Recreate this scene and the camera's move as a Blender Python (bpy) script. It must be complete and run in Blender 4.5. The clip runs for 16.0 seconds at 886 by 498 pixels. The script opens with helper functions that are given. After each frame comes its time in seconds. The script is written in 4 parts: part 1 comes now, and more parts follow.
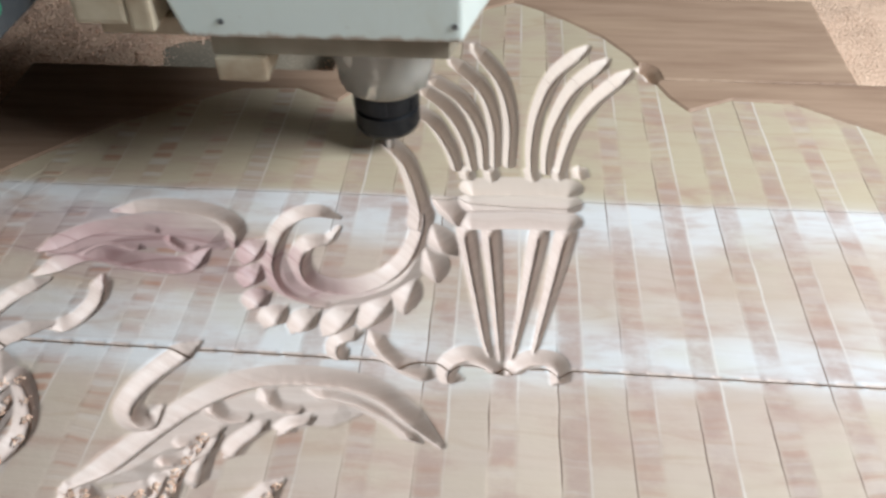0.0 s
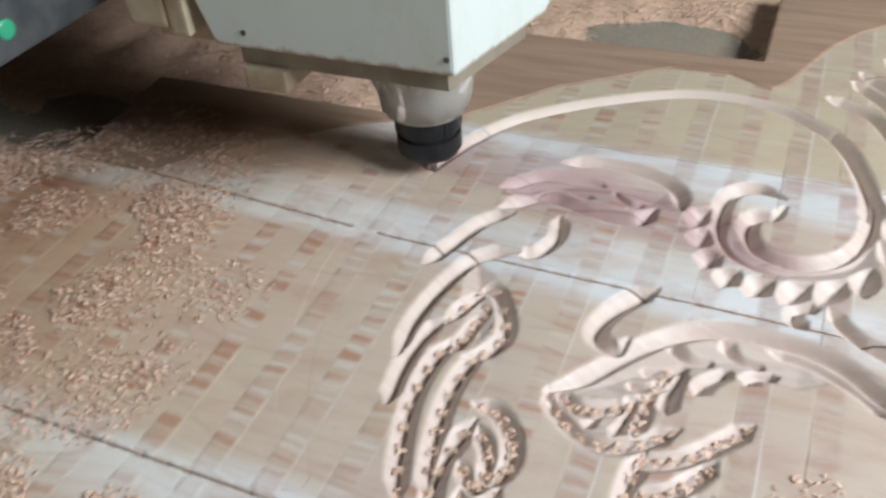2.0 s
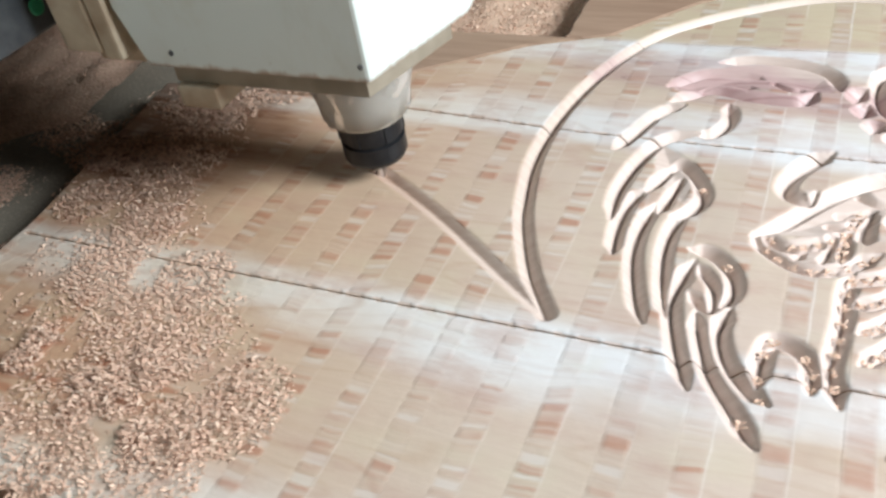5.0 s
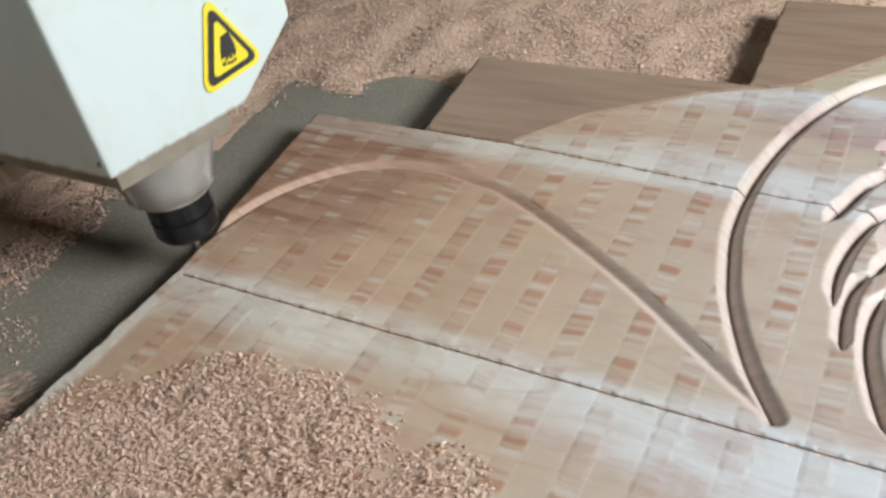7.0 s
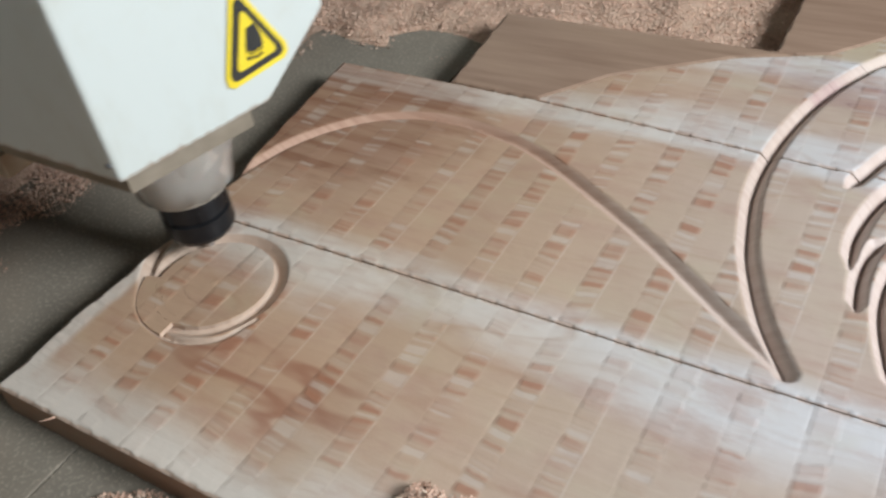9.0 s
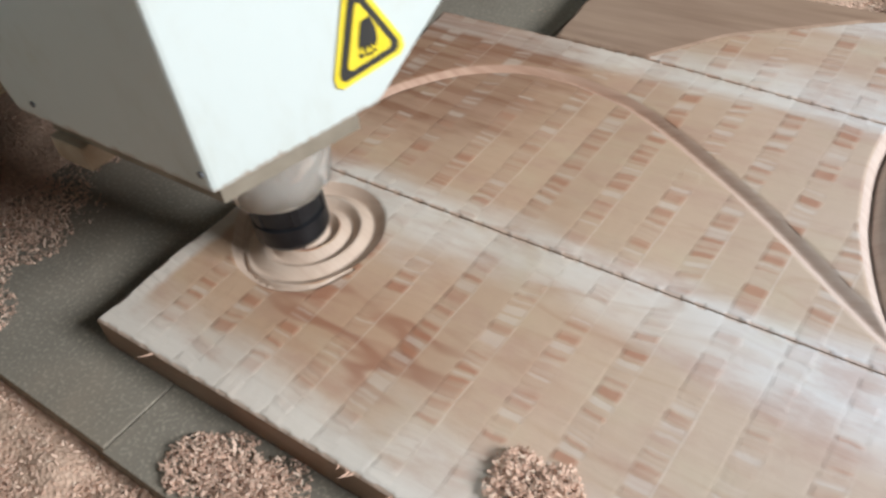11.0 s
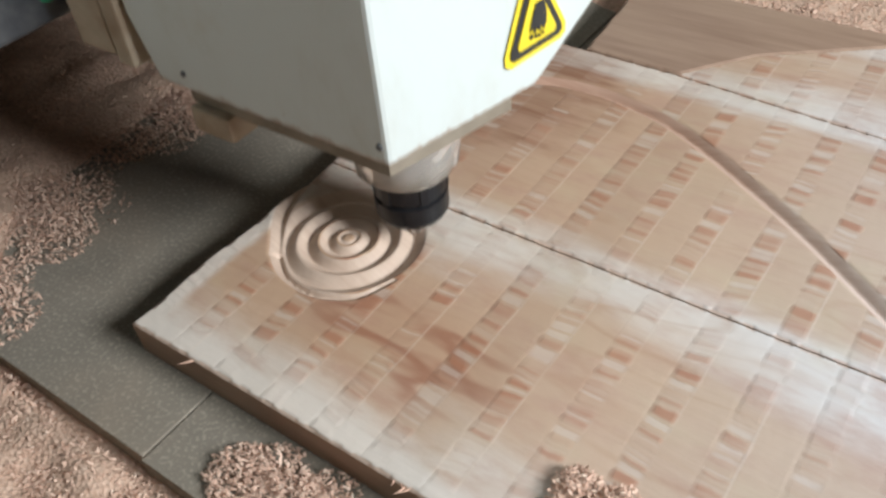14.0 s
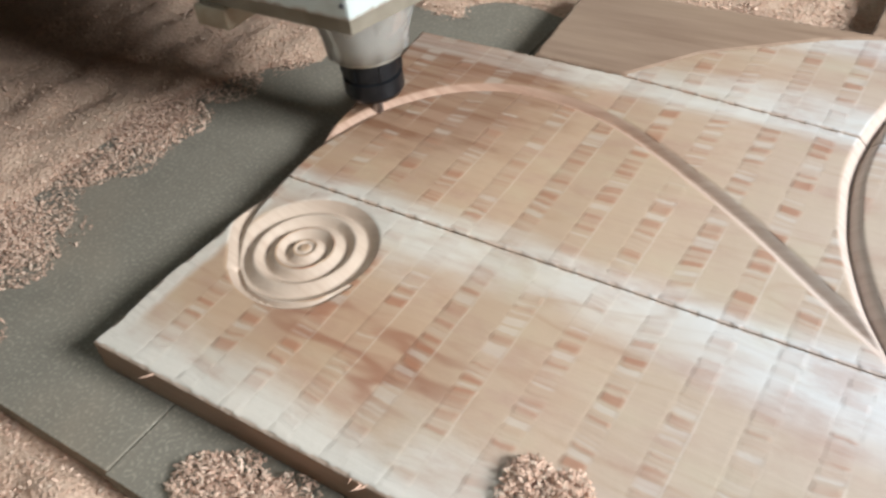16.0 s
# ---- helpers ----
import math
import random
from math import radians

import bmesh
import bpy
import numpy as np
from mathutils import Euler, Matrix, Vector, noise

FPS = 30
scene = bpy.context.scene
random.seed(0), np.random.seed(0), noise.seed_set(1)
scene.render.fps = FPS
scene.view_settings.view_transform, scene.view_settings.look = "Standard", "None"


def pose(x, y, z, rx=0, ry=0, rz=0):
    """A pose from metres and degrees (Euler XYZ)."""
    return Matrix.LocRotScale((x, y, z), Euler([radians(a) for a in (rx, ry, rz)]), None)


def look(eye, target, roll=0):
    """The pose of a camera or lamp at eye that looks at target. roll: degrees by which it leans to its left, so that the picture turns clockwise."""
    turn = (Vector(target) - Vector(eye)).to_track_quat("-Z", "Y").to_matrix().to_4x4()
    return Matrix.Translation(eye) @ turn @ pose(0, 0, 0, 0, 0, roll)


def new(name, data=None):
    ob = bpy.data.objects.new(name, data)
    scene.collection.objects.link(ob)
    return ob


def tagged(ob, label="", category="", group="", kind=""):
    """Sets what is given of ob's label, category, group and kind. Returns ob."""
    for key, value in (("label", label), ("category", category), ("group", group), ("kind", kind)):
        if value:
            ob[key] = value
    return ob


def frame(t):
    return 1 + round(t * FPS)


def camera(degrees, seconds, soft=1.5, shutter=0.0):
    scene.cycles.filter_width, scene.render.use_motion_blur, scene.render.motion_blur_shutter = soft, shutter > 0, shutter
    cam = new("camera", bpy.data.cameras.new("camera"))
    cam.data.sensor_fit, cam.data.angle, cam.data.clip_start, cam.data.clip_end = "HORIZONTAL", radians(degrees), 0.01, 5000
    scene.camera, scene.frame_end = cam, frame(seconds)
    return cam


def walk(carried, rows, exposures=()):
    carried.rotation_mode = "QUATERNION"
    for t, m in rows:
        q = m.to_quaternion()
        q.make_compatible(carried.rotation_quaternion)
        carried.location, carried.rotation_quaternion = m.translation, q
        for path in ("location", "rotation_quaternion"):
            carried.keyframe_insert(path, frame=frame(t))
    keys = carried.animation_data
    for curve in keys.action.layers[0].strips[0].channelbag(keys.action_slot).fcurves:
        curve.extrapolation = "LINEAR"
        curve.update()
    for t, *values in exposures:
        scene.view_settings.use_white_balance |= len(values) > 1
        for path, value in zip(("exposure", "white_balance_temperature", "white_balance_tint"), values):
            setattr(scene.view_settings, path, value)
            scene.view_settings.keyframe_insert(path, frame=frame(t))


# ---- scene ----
cam = camera(54.81, 16.0, soft=2.7, shutter=0.5)
PATH = [
    (0, (0.8704, 0.0941, 0.4703), (0.8090, 0.8419, -0.1908), -0.79),
    (0.5, (0.8609, 0.0887, 0.4697), (0.7817, 0.8461, -0.1785), -0.66),
    (1, (0.8045, 0.0649, 0.4744), (0.6245, 0.8283, -0.1458), -2.72),
    (1.5, (0.7615, 0.0480, 0.4657), (0.5365, 0.7967, -0.1578), -3.48),
    (2, (0.7294, 0.0021, 0.4672), (0.3911, 0.6949, -0.1698), -5.13),
    (2.5, (0.7390, -0.0274, 0.4732), (0.3616, 0.6415, -0.1672), -5.61),
    (3, (0.7570, -0.0613, 0.4708), (0.3327, 0.5533, -0.1942), -7.26),
    (3.2, (0.7678, -0.0676, 0.4649), (0.3400, 0.5353, -0.2085), -7.18),
    (5.3, (0.6327, -0.1827, 0.4615), (0.2496, 0.4942, -0.1671), -10.98),
    (5.5, (0.6197, -0.1884, 0.4606), (0.2160, 0.4772, -0.1670), -10.71),
    (6, (0.6009, -0.1363, 0.4632), (0.1533, 0.4831, -0.1818), -10.92),
    (6.5, (0.5851, -0.1083, 0.4717), (0.1061, 0.5026, -0.1586), -12.73),
    (7, (0.5332, -0.1401, 0.4820), (0.0857, 0.5041, -0.1382), -10.74),
    (7.5, (0.5283, -0.1547, 0.4857), (0.0630, 0.4802, -0.1311), -10.09),
    (8, (0.5304, -0.1603, 0.4782), (0.0657, 0.4482, -0.1650), -10.03),
    (8.5, (0.5329, -0.1601, 0.4757), (0.0806, 0.4510, -0.1739), -9.29),
    (9, (0.5314, -0.1613, 0.4782), (0.0839, 0.4549, -0.1698), -8.86),
    (9.5, (0.5150, -0.1699, 0.4682), (0.0371, 0.4041, -0.1968), -8.87),
    (9.7, (0.4966, -0.1627, 0.4591), (0.0031, 0.3919, -0.2109), -8.95),
    (11.8, (0.5032, -0.1732, 0.4731), (0.0072, 0.3724, -0.2024), -9.96),
    (12, (0.4817, -0.1818, 0.4696), (0.0227, 0.3926, -0.2081), -6.51),
    (12.5, (0.4738, -0.1840, 0.4730), (0.0408, 0.4095, -0.2055), -4.85),
    (13, (0.4692, -0.1893, 0.4736), (0.0239, 0.3945, -0.2053), -5.03),
    (13.5, (0.4464, -0.1969, 0.4780), (-0.0175, 0.3720, -0.2011), -5.53),
    (14, (0.4491, -0.1910, 0.4781), (-0.0174, 0.3767, -0.2003), -6.07),
    (14.5, (0.4625, -0.1886, 0.4753), (-0.0160, 0.3814, -0.1926), -7.08),
    (15, (0.4721, -0.1899, 0.4766), (-0.0154, 0.3806, -0.1843), -7.78),
    (15.5, (0.4778, -0.1969, 0.4794), (-0.0022, 0.3779, -0.1832), -7.51),
    (16, (0.4814, -0.1918, 0.4780), (0.0212, 0.3968, -0.1867), -8.01),
]
GAIN = [(0.0, -1.07, 6450, 11), (2.0, -0.86, 6450, 11), (3.2, -0.74, 6450, 11), (5.3, -0.34, 6500, 11), (6.5, -0.46, 6500, 11), (7.0, -0.56, 6450, 10), (7.5, -0.66, 6500, 11),
        (8.0, -0.80, 6500, 12), (9.5, -0.60, 6550, 14), (12.0, -0.46, 6500, 14), (12.5, -0.60, 6550, 14), (13.0, -0.62, 6500, 12), (13.5, -0.36, 6550, 14), (14.0, -0.42, 6550, 14), (14.5, -0.66, 6550, 15),
        (15.0, -0.55, 6600, 15), (16.0, -0.20, 6500, 11)]
walk(cam, [(t, look(eye, target, roll)) for t, eye, target, roll in PATH], GAIN)

# -- light --
world = bpy.data.worlds.new("sky")
scene.world = world
world.use_nodes = True
wn = world.node_tree.nodes
sky = wn.new("ShaderNodeTexSky")
sky.sky_type, sky.sun_disc = "NISHITA", False
sky.sun_elevation, sky.sun_rotation = radians(40), radians(80)
world.node_tree.links.new(sky.outputs[0], wn["Background"].inputs[0])
wn["Background"].inputs[1].default_value = 0.045


def area_lamp(name, eye, target, sx, sy, watts, colour):
    data = bpy.data.lights.new(name, "AREA")
    data.shape, data.size, data.size_y, data.energy, data.color = "RECTANGLE", sx, sy, watts, colour
    ob = new(name, data)
    ob.matrix_world = look(eye, target)
    return tagged(ob, "daylight from the open workshop door", "light", kind="structure")


area_lamp("door_daylight", (2.2, 0.34, 1.2), (0.4, 0.4, 0.05), 0.9, 0.6, 122, (0.88, 0.97, 1.02))


# -- materials --
class Nodes:
    """Short ways to wire a node material."""

    def __init__(self, name):
        self.mat = bpy.data.materials.new(name)
        self.mat.use_nodes = True
        self.tree = self.mat.node_tree
        self.bsdf = self.tree.nodes["Principled BSDF"]

    def add(self, kind, **sets):
        n = self.tree.nodes.new("ShaderNode" + kind)
        for k, v in sets.items():
            if k == "operation":
                n.operation = v
            elif k == "data_type":
                n.data_type = v
            elif k == "blend_type":
                n.blend_type = v
            elif k == "dims":
                n.noise_dimensions = v
        return n

    def put(self, socket, value):
        if isinstance(value, bpy.types.NodeSocket):
            self.tree.links.new(value, socket)
        elif value is not None:
            socket.default_value = value

    def math(self, op, a, b=None, c=None, clamp=False):
        n = self.add("Math", operation=op)
        n.use_clamp = clamp
        for s, v in zip(n.inputs, (a, b, c)):
            self.put(s, v)
        return n.outputs[0]

    def noise(self, vec, scale, detail=3.0, rough=0.55):
        n = self.add("TexNoise")
        self.put(n.inputs["Vector"], vec)
        n.inputs["Scale"].default_value, n.inputs["Detail"].default_value, n.inputs["Roughness"].default_value = scale, detail, rough
        return n.outputs[0]

    def white(self, value):
        n = self.add("TexWhiteNoise")
        n.noise_dimensions = "1D"
        self.put(n.inputs["W"], value)
        return n.outputs["Value"]

    def step(self, value, lo, hi):
        n = self.add("MapRange")
        n.interpolation_type = "SMOOTHSTEP"
        for s, v in zip(n.inputs[:3], (value, lo, hi)):
            self.put(s, v)
        return n.outputs[0]

    def mix(self, fac, a, b, how="MIX"):
        n = self.add("Mix", data_type="RGBA", blend_type=how)
        self.put(n.inputs[0], fac)
        for s, v in ((n.inputs[6], a), (n.inputs[7], b)):
            self.put(s, (*v, 1) if isinstance(v, tuple) else v)
        return n.outputs[2]

    def scaled(self, vec, x, y, z):
        n = self.add("VectorMath", operation="MULTIPLY")
        self.put(n.inputs[0], vec)
        n.inputs[1].default_value = (x, y, z)
        return n.outputs[0]

    def bump(self, height, strength, distance):
        n = self.add("Bump")
        n.inputs["Strength"].default_value, n.inputs["Distance"].default_value = strength, distance
        self.put(n.inputs["Height"], height)
        self.put(self.bsdf.inputs["Normal"], n.outputs[0])

    def done(self, colour, rough=0.6, metal=0.0, spec=None):
        self.put(self.bsdf.inputs["Base Color"], (*colour, 1) if isinstance(colour, tuple) else colour)
        self.put(self.bsdf.inputs["Roughness"], rough)
        self.put(self.bsdf.inputs["Metallic"], metal)
        if spec is not None:
            self.bsdf.inputs["Specular IOR Level"].default_value = spec
        return self.mat


PASS, PHASE = 0.0443, 0.0284  # width of one raster pass of the cutter, and where the first begins
TOP = 0.0303  # height of the panel's face over the bed


def carved_wood():
    """Pale timber faced in passes across the grain: each pass has a narrow band where the grain shows in blocks.
    Below the face, in the cuts, the wood is fresh and plain."""
    n = Nodes("carved_wood")
    pos = n.add("NewGeometry").outputs["Position"]
    xyz = n.add("SeparateXYZ")
    n.put(xyz.inputs[0], pos)
    x, y, z = xyz.outputs
    flat = n.scaled(pos, 1, 1, 0)
    u = n.math("DIVIDE", n.math("SUBTRACT", x, PHASE), PASS)
    u = n.math("ADD", u, n.math("MULTIPLY", n.math("SUBTRACT", n.noise(flat, 40, 3), 0.5), 0.05))
    cell, frac = n.math("FLOOR", u), n.math("FRACT", u)
    # heartwood in the middle of each plank, sapwood along its edges
    near = n.math("ABSOLUTE", y)
    for joint, way in ((0.227, -1.0), (0.478, 1.0), (0.652, -1.0)):
        off = n.math("MULTIPLY", n.math("SUBTRACT", y, joint), way)
        near = n.math("MINIMUM", near, n.math("MAXIMUM", off, n.math("MULTIPLY", off, -2.6)))
    cloud = n.noise(n.scaled(pos, 3.0, 11.0, 0), 1.7, 4)
    sap = n.step(n.math("ADD", near, n.math("MULTIPLY", n.math("SUBTRACT", cloud, 0.5), 0.13)), 0.075, 0.005)
    yellow = n.step(n.math("ADD", y, n.math("MULTIPLY", n.noise(flat, 9), 0.01)), 0.657, 0.670)
    heart = n.mix(n.noise(n.scaled(pos, 2.0, 7.0, 0), 2.1, 4), (0.60, 0.445, 0.365), (0.585, 0.46, 0.32))
    heart = n.mix(n.math("MULTIPLY", n.step(x, 0.5, 0.1), 0.8), heart, (0.545, 0.37, 0.255))
    heart = n.mix(yellow, heart, (0.56, 0.44, 0.29))
    # sapwood, whitened past its own tone for the window's sheen
    base = n.mix(n.math("MULTIPLY", sap, n.math("SUBTRACT", 1.0, n.math("MULTIPLY", yellow, 0.8))), heart, (0.72, 0.67, 0.615))
    blot = n.noise(n.scaled(pos, 6.0, 16.0, 0), 2.0, 5, 0.62)
    base = n.mix(n.math("MULTIPLY", n.step(blot, 0.46, 0.70), 0.55), base, (0.49, 0.305, 0.235))
    mist = n.noise(n.scaled(pos, 5.0, 8.0, 0), 2.7, 3)
    base = n.mix(n.math("MULTIPLY", n.step(mist, 0.5, 0.75), 0.35), base, (0.60, 0.52, 0.36))
    # fine grain along the planks
    gy = n.math("ADD", y, n.math("MULTIPLY", n.noise(flat, 7, 2), 0.03))
    comb = n.add("CombineXYZ")
    n.put(comb.inputs[0], n.math("MULTIPLY", x, 5.0))
    n.put(comb.inputs[1], n.math("MULTIPLY", gy, 150.0))
    grain = n.noise(comb.outputs[0], 1.0, 4, 0.6)
    base = n.mix(n.math("MULTIPLY", n.step(grain, 0.45, 0.8), 0.17), base, (0.42, 0.26, 0.17))
    arch = n.noise(n.scaled(pos, 2.2, 9.0, 0), 1.3, 2, 0.45)
    arch = n.math("ABSOLUTE", n.math("SUBTRACT", n.math("FRACT", n.math("MULTIPLY", arch, 9.0)), 0.5))
    base = n.mix(n.math("MULTIPLY", n.step(arch, 0.16, 0.0), n.math("MULTIPLY", n.step(cloud, 0.4, 0.65), 0.32)), base, (0.44, 0.26, 0.16))
    fresh = n.mix(n.step(grain, 0.3, 0.8), (0.64, 0.52, 0.43), (0.55, 0.42, 0.335))
    fresh = n.mix(n.math("MULTIPLY", yellow, 0.7), fresh, (0.64, 0.525, 0.41))
    # red flame round an old knot near the end of the first plank
    kx, ky = n.math("DIVIDE", n.math("SUBTRACT", x, 0.175), 0.10), n.math("DIVIDE", n.math("SUBTRACT", y, 0.090), 0.05)
    knot = n.step(n.math("ADD", n.math("MULTIPLY", kx, kx), n.math("MULTIPLY", ky, ky)), 1.2, 0.1)
    warp = n.noise(n.scaled(pos, 8.0, 24.0, 0), 1.0, 2, 0.5)
    flame = n.math("MULTIPLY", knot, n.step(n.math("ABSOLUTE", n.math("SUBTRACT", warp, 0.5)), 0.065, 0.01))
    base = n.mix(n.math("MULTIPLY", knot, 0.3), base, (0.45, 0.25, 0.15))
    base = n.mix(n.math("MULTIPLY", flame, 0.65), base, (0.31, 0.115, 0.065))
    # brown stain with streaks at the end of the second plank
    bx, by = n.math("DIVIDE", n.math("SUBTRACT", x, 0.0), 0.20), n.math("DIVIDE", n.math("SUBTRACT", y, 0.41), 0.13)
    stain = n.step(n.math("ADD", n.math("ADD", n.math("MULTIPLY", bx, bx), n.math("MULTIPLY", by, by)), n.math("MULTIPLY", n.math("SUBTRACT", blot, 0.5), 1.6)), 1.15, 0.25)
    streak = n.noise(n.scaled(pos, 4.0, 75.0, 0), 1.0, 4, 0.6)
    base = n.mix(n.math("MULTIPLY", stain, n.math("ADD", 0.50, n.math("MULTIPLY", n.step(streak, 0.40, 0.62), 0.45))), base, (0.29, 0.14, 0.082))
    # a streak of mauve heartwood through the upper scrolls
    mx, my = n.math("DIVIDE", n.math("SUBTRACT", x, 0.585), 0.20), n.math("DIVIDE", n.math("SUBTRACT", n.math("ADD", y, n.math("MULTIPLY", x, 0.18)), 0.685), 0.045)
    mauve = n.math("ADD", n.math("ADD", n.math("MULTIPLY", mx, mx), n.math("MULTIPLY", my, my)), n.math("MULTIPLY", n.math("SUBTRACT", n.noise(n.scaled(pos, 9, 26, 0), 1.0, 4, 0.6), 0.5), 2.2))
    mauve = n.step(mauve, 1.25, 0.15)
    base = n.mix(n.math("MULTIPLY", mauve, 0.55), base, (0.40, 0.245, 0.225))
    fresh = n.mix(n.math("MULTIPLY", mauve, 0.8), fresh, (0.44, 0.275, 0.25))
    veins = n.math("MULTIPLY", n.step(n.math("ABSOLUTE", n.math("SUBTRACT", n.noise(n.scaled(pos, 6, 34, 0), 1.0, 2), 0.5)), 0.03, 0.0), n.math("MULTIPLY", mauve, 0.45))
    base, fresh = n.mix(veins, base, (0.22, 0.09, 0.085)), n.mix(veins, fresh, (0.24, 0.10, 0.095))
    # cuts in the brown end of the panel are pink
    fresh = n.mix(n.math("MULTIPLY", n.step(x, 0.46, 0.16), n.math("MULTIPLY", n.step(y, 0.20, 0.27), 0.85)), fresh, n.mix(n.step(grain, 0.35, 0.7), (0.57, 0.375, 0.285), (0.46, 0.28, 0.205)))
    # the banded strip of each pass
    strip = n.math("MULTIPLY", n.step(frac, -0.02, 0.10), n.step(frac, 0.46, 0.34))
    comb2 = n.add("CombineXYZ")
    n.put(comb2.inputs[0], n.math("MULTIPLY", cell, 7.31))
    n.put(comb2.inputs[1], n.math("MULTIPLY", n.math("ADD", gy, n.math("MULTIPLY", n.noise(flat, 60, 2), 0.004)), 105.0))
    block = n.noise(comb2.outputs[0], 1.0, 1.6, 0.5)
    zone = n.noise(n.scaled(pos, 1.6, 2.6, 0), 6.0, 3)
    zone = n.math("ADD", n.math("MULTIPLY", n.step(zone, 0.30, 0.55), 0.95), n.math("MULTIPLY", knot, 0.6), clamp=True)
    zone = n.math("MULTIPLY", zone, n.math("SUBTRACT", 1.0, n.math("MULTIPLY", n.step(x, 0.55, 0.82), 0.55)))
    zone = n.math("MULTIPLY", zone, n.math("SUBTRACT", 1.0, n.math("MULTIPLY", sap, 0.75)))
    zone = n.math("MULTIPLY", zone, n.math("SUBTRACT", 1.0, n.math("MULTIPLY", stain, 0.6)))
    dark = n.math("MULTIPLY", n.math("MULTIPLY", n.step(block, 0.48, 0.66), strip), zone)
    pale = n.math("MULTIPLY", n.math("MULTIPLY", n.step(block, 0.46, 0.37), strip), n.math("SUBTRACT", 0.36, n.math("MULTIPLY", n.step(x, 0.5, 0.8), 0.22)))
    base = n.mix(n.math("MULTIPLY", strip, n.math("ADD", 0.10, n.math("MULTIPLY", n.step(x, 0.5, 0.8), n.math("MULTIPLY", n.step(n.noise(n.scaled(pos, 20, 24, 0), 1.0, 4, 0.65), 0.36, 0.62), 0.62)))), base, (0.45, 0.295, 0.23))
    base = n.mix(pale, base, (0.72, 0.66, 0.59))
    shade = n.mix(n.noise(flat, 40, 2), (0.38, 0.14, 0.08), (0.47, 0.235, 0.14))
    base = n.mix(n.math("MULTIPLY", dark, 0.74), base, shade)
    # planed smooth and pale along the front and the end of the panel
    rim = n.step(n.math("ADD", n.math("MINIMUM", y, n.math("ADD", n.math("ADD", x, 0.012), n.math("MULTIPLY", n.step(y, 0.19, 0.23), 0.2))), n.math("MULTIPLY", n.math("SUBTRACT", cloud, 0.5), 0.016)), 0.022, 0.011)
    base = n.mix(n.math("MULTIPLY", rim, 0.85), base, (0.74, 0.69, 0.635))
    # each strip's step painted in: lit edge and burr pale, shaded side dark
    lit_burr = n.math("MULTIPLY", n.step(frac, 0.395, 0.41), n.step(frac, 0.45, 0.43))
    base = n.mix(n.math("MULTIPLY", lit_burr, n.math("MULTIPLY", n.step(n.noise(n.scaled(pos, 30, 6, 0), 1.0, 2), 0.4, 0.6), n.math("ADD", 0.24, n.math("MULTIPLY", n.step(x, 0.5, 0.75), 0.36)))), base, (0.80, 0.70, 0.60))
    patchy = n.step(n.noise(n.scaled(pos, 40, 9, 0), 1.0, 2), 0.42, 0.6)
    line = n.math("MULTIPLY", n.math("MULTIPLY", n.step(frac, 0.032, 0.016), n.step(frac, -0.005, 0.004)), n.math("MULTIPLY", patchy, n.math("ADD", 0.14, n.math("MULTIPLY", n.step(x, 0.60, 0.85), 0.85))))
    base = n.mix(line, base, (0.2, 0.125, 0.09))
    # one tone to a pass
    tone = n.math("ADD", 0.90, n.math("MULTIPLY", n.white(cell), 0.10))
    grey = n.add("CombineColor")
    for sock in grey.inputs[:3]:
        n.put(sock, tone)
    base = n.mix(1.0, base, grey.outputs[0], "MULTIPLY")
    rosy = n.math("MULTIPLY", n.step(x, 0.20, 0.60), 0.85)
    base = n.mix(rosy, base, n.mix(1.0, base, (0.94, 0.985, 1.08), "MULTIPLY"))
    fresh = n.mix(rosy, fresh, n.mix(1.0, fresh, (0.97, 0.975, 1.06), "MULTIPLY"))
    warm = n.math("MULTIPLY", n.step(x, 0.50, 0.15), 0.9)
    base = n.mix(warm, base, n.mix(1.0, base, (1.03, 0.96, 0.88), "MULTIPLY"))
    fresh = n.mix(warm, fresh, n.mix(1.0, fresh, (1.02, 0.95, 0.88), "MULTIPLY"))
    cut = n.step(z, TOP - 0.0005, TOP - 0.0012)
    base = n.mix(cut, base, fresh)
    dents = n.math("MULTIPLY", n.math("MULTIPLY", n.step(block, 0.36, 0.64), strip), n.math("MULTIPLY", n.math("SUBTRACT", 1.0, n.math("MULTIPLY", n.step(x, 0.5, 0.8), 0.6)), n.math("SUBTRACT", 1.0, cut)))
    relief = n.math("ADD", n.math("MULTIPLY", grain, 0.4), n.math("ADD", n.math("MULTIPLY", n.noise(flat, 90, 3), 0.5), n.math("MULTIPLY", dents, 0.6)))
    n.bump(relief, 0.6, 0.0016)
    return n.done(base, n.math("ADD", 0.40, n.math("MULTIPLY", grain, 0.2)), spec=0.4)


def raw_wood():
    """Brown sawn timber, not yet faced."""
    n = Nodes("raw_wood")
    pos = n.add("NewGeometry").outputs["Position"]
    g = n.noise(n.scaled(pos, 5, 60, 30), 1.4, 5, 0.65)
    g2 = n.noise(n.scaled(pos, 2, 14, 8), 1.5, 3)
    base = n.mix(n.step(g, 0.25, 0.8), (0.40, 0.265, 0.185), (0.27, 0.165, 0.11))
    base = n.mix(n.math("MULTIPLY", n.step(g2, 0.45, 0.7), 0.5), base, (0.46, 0.315, 0.215))
    n.bump(g, 0.3, 0.001)
    return n.done(base, 0.62)


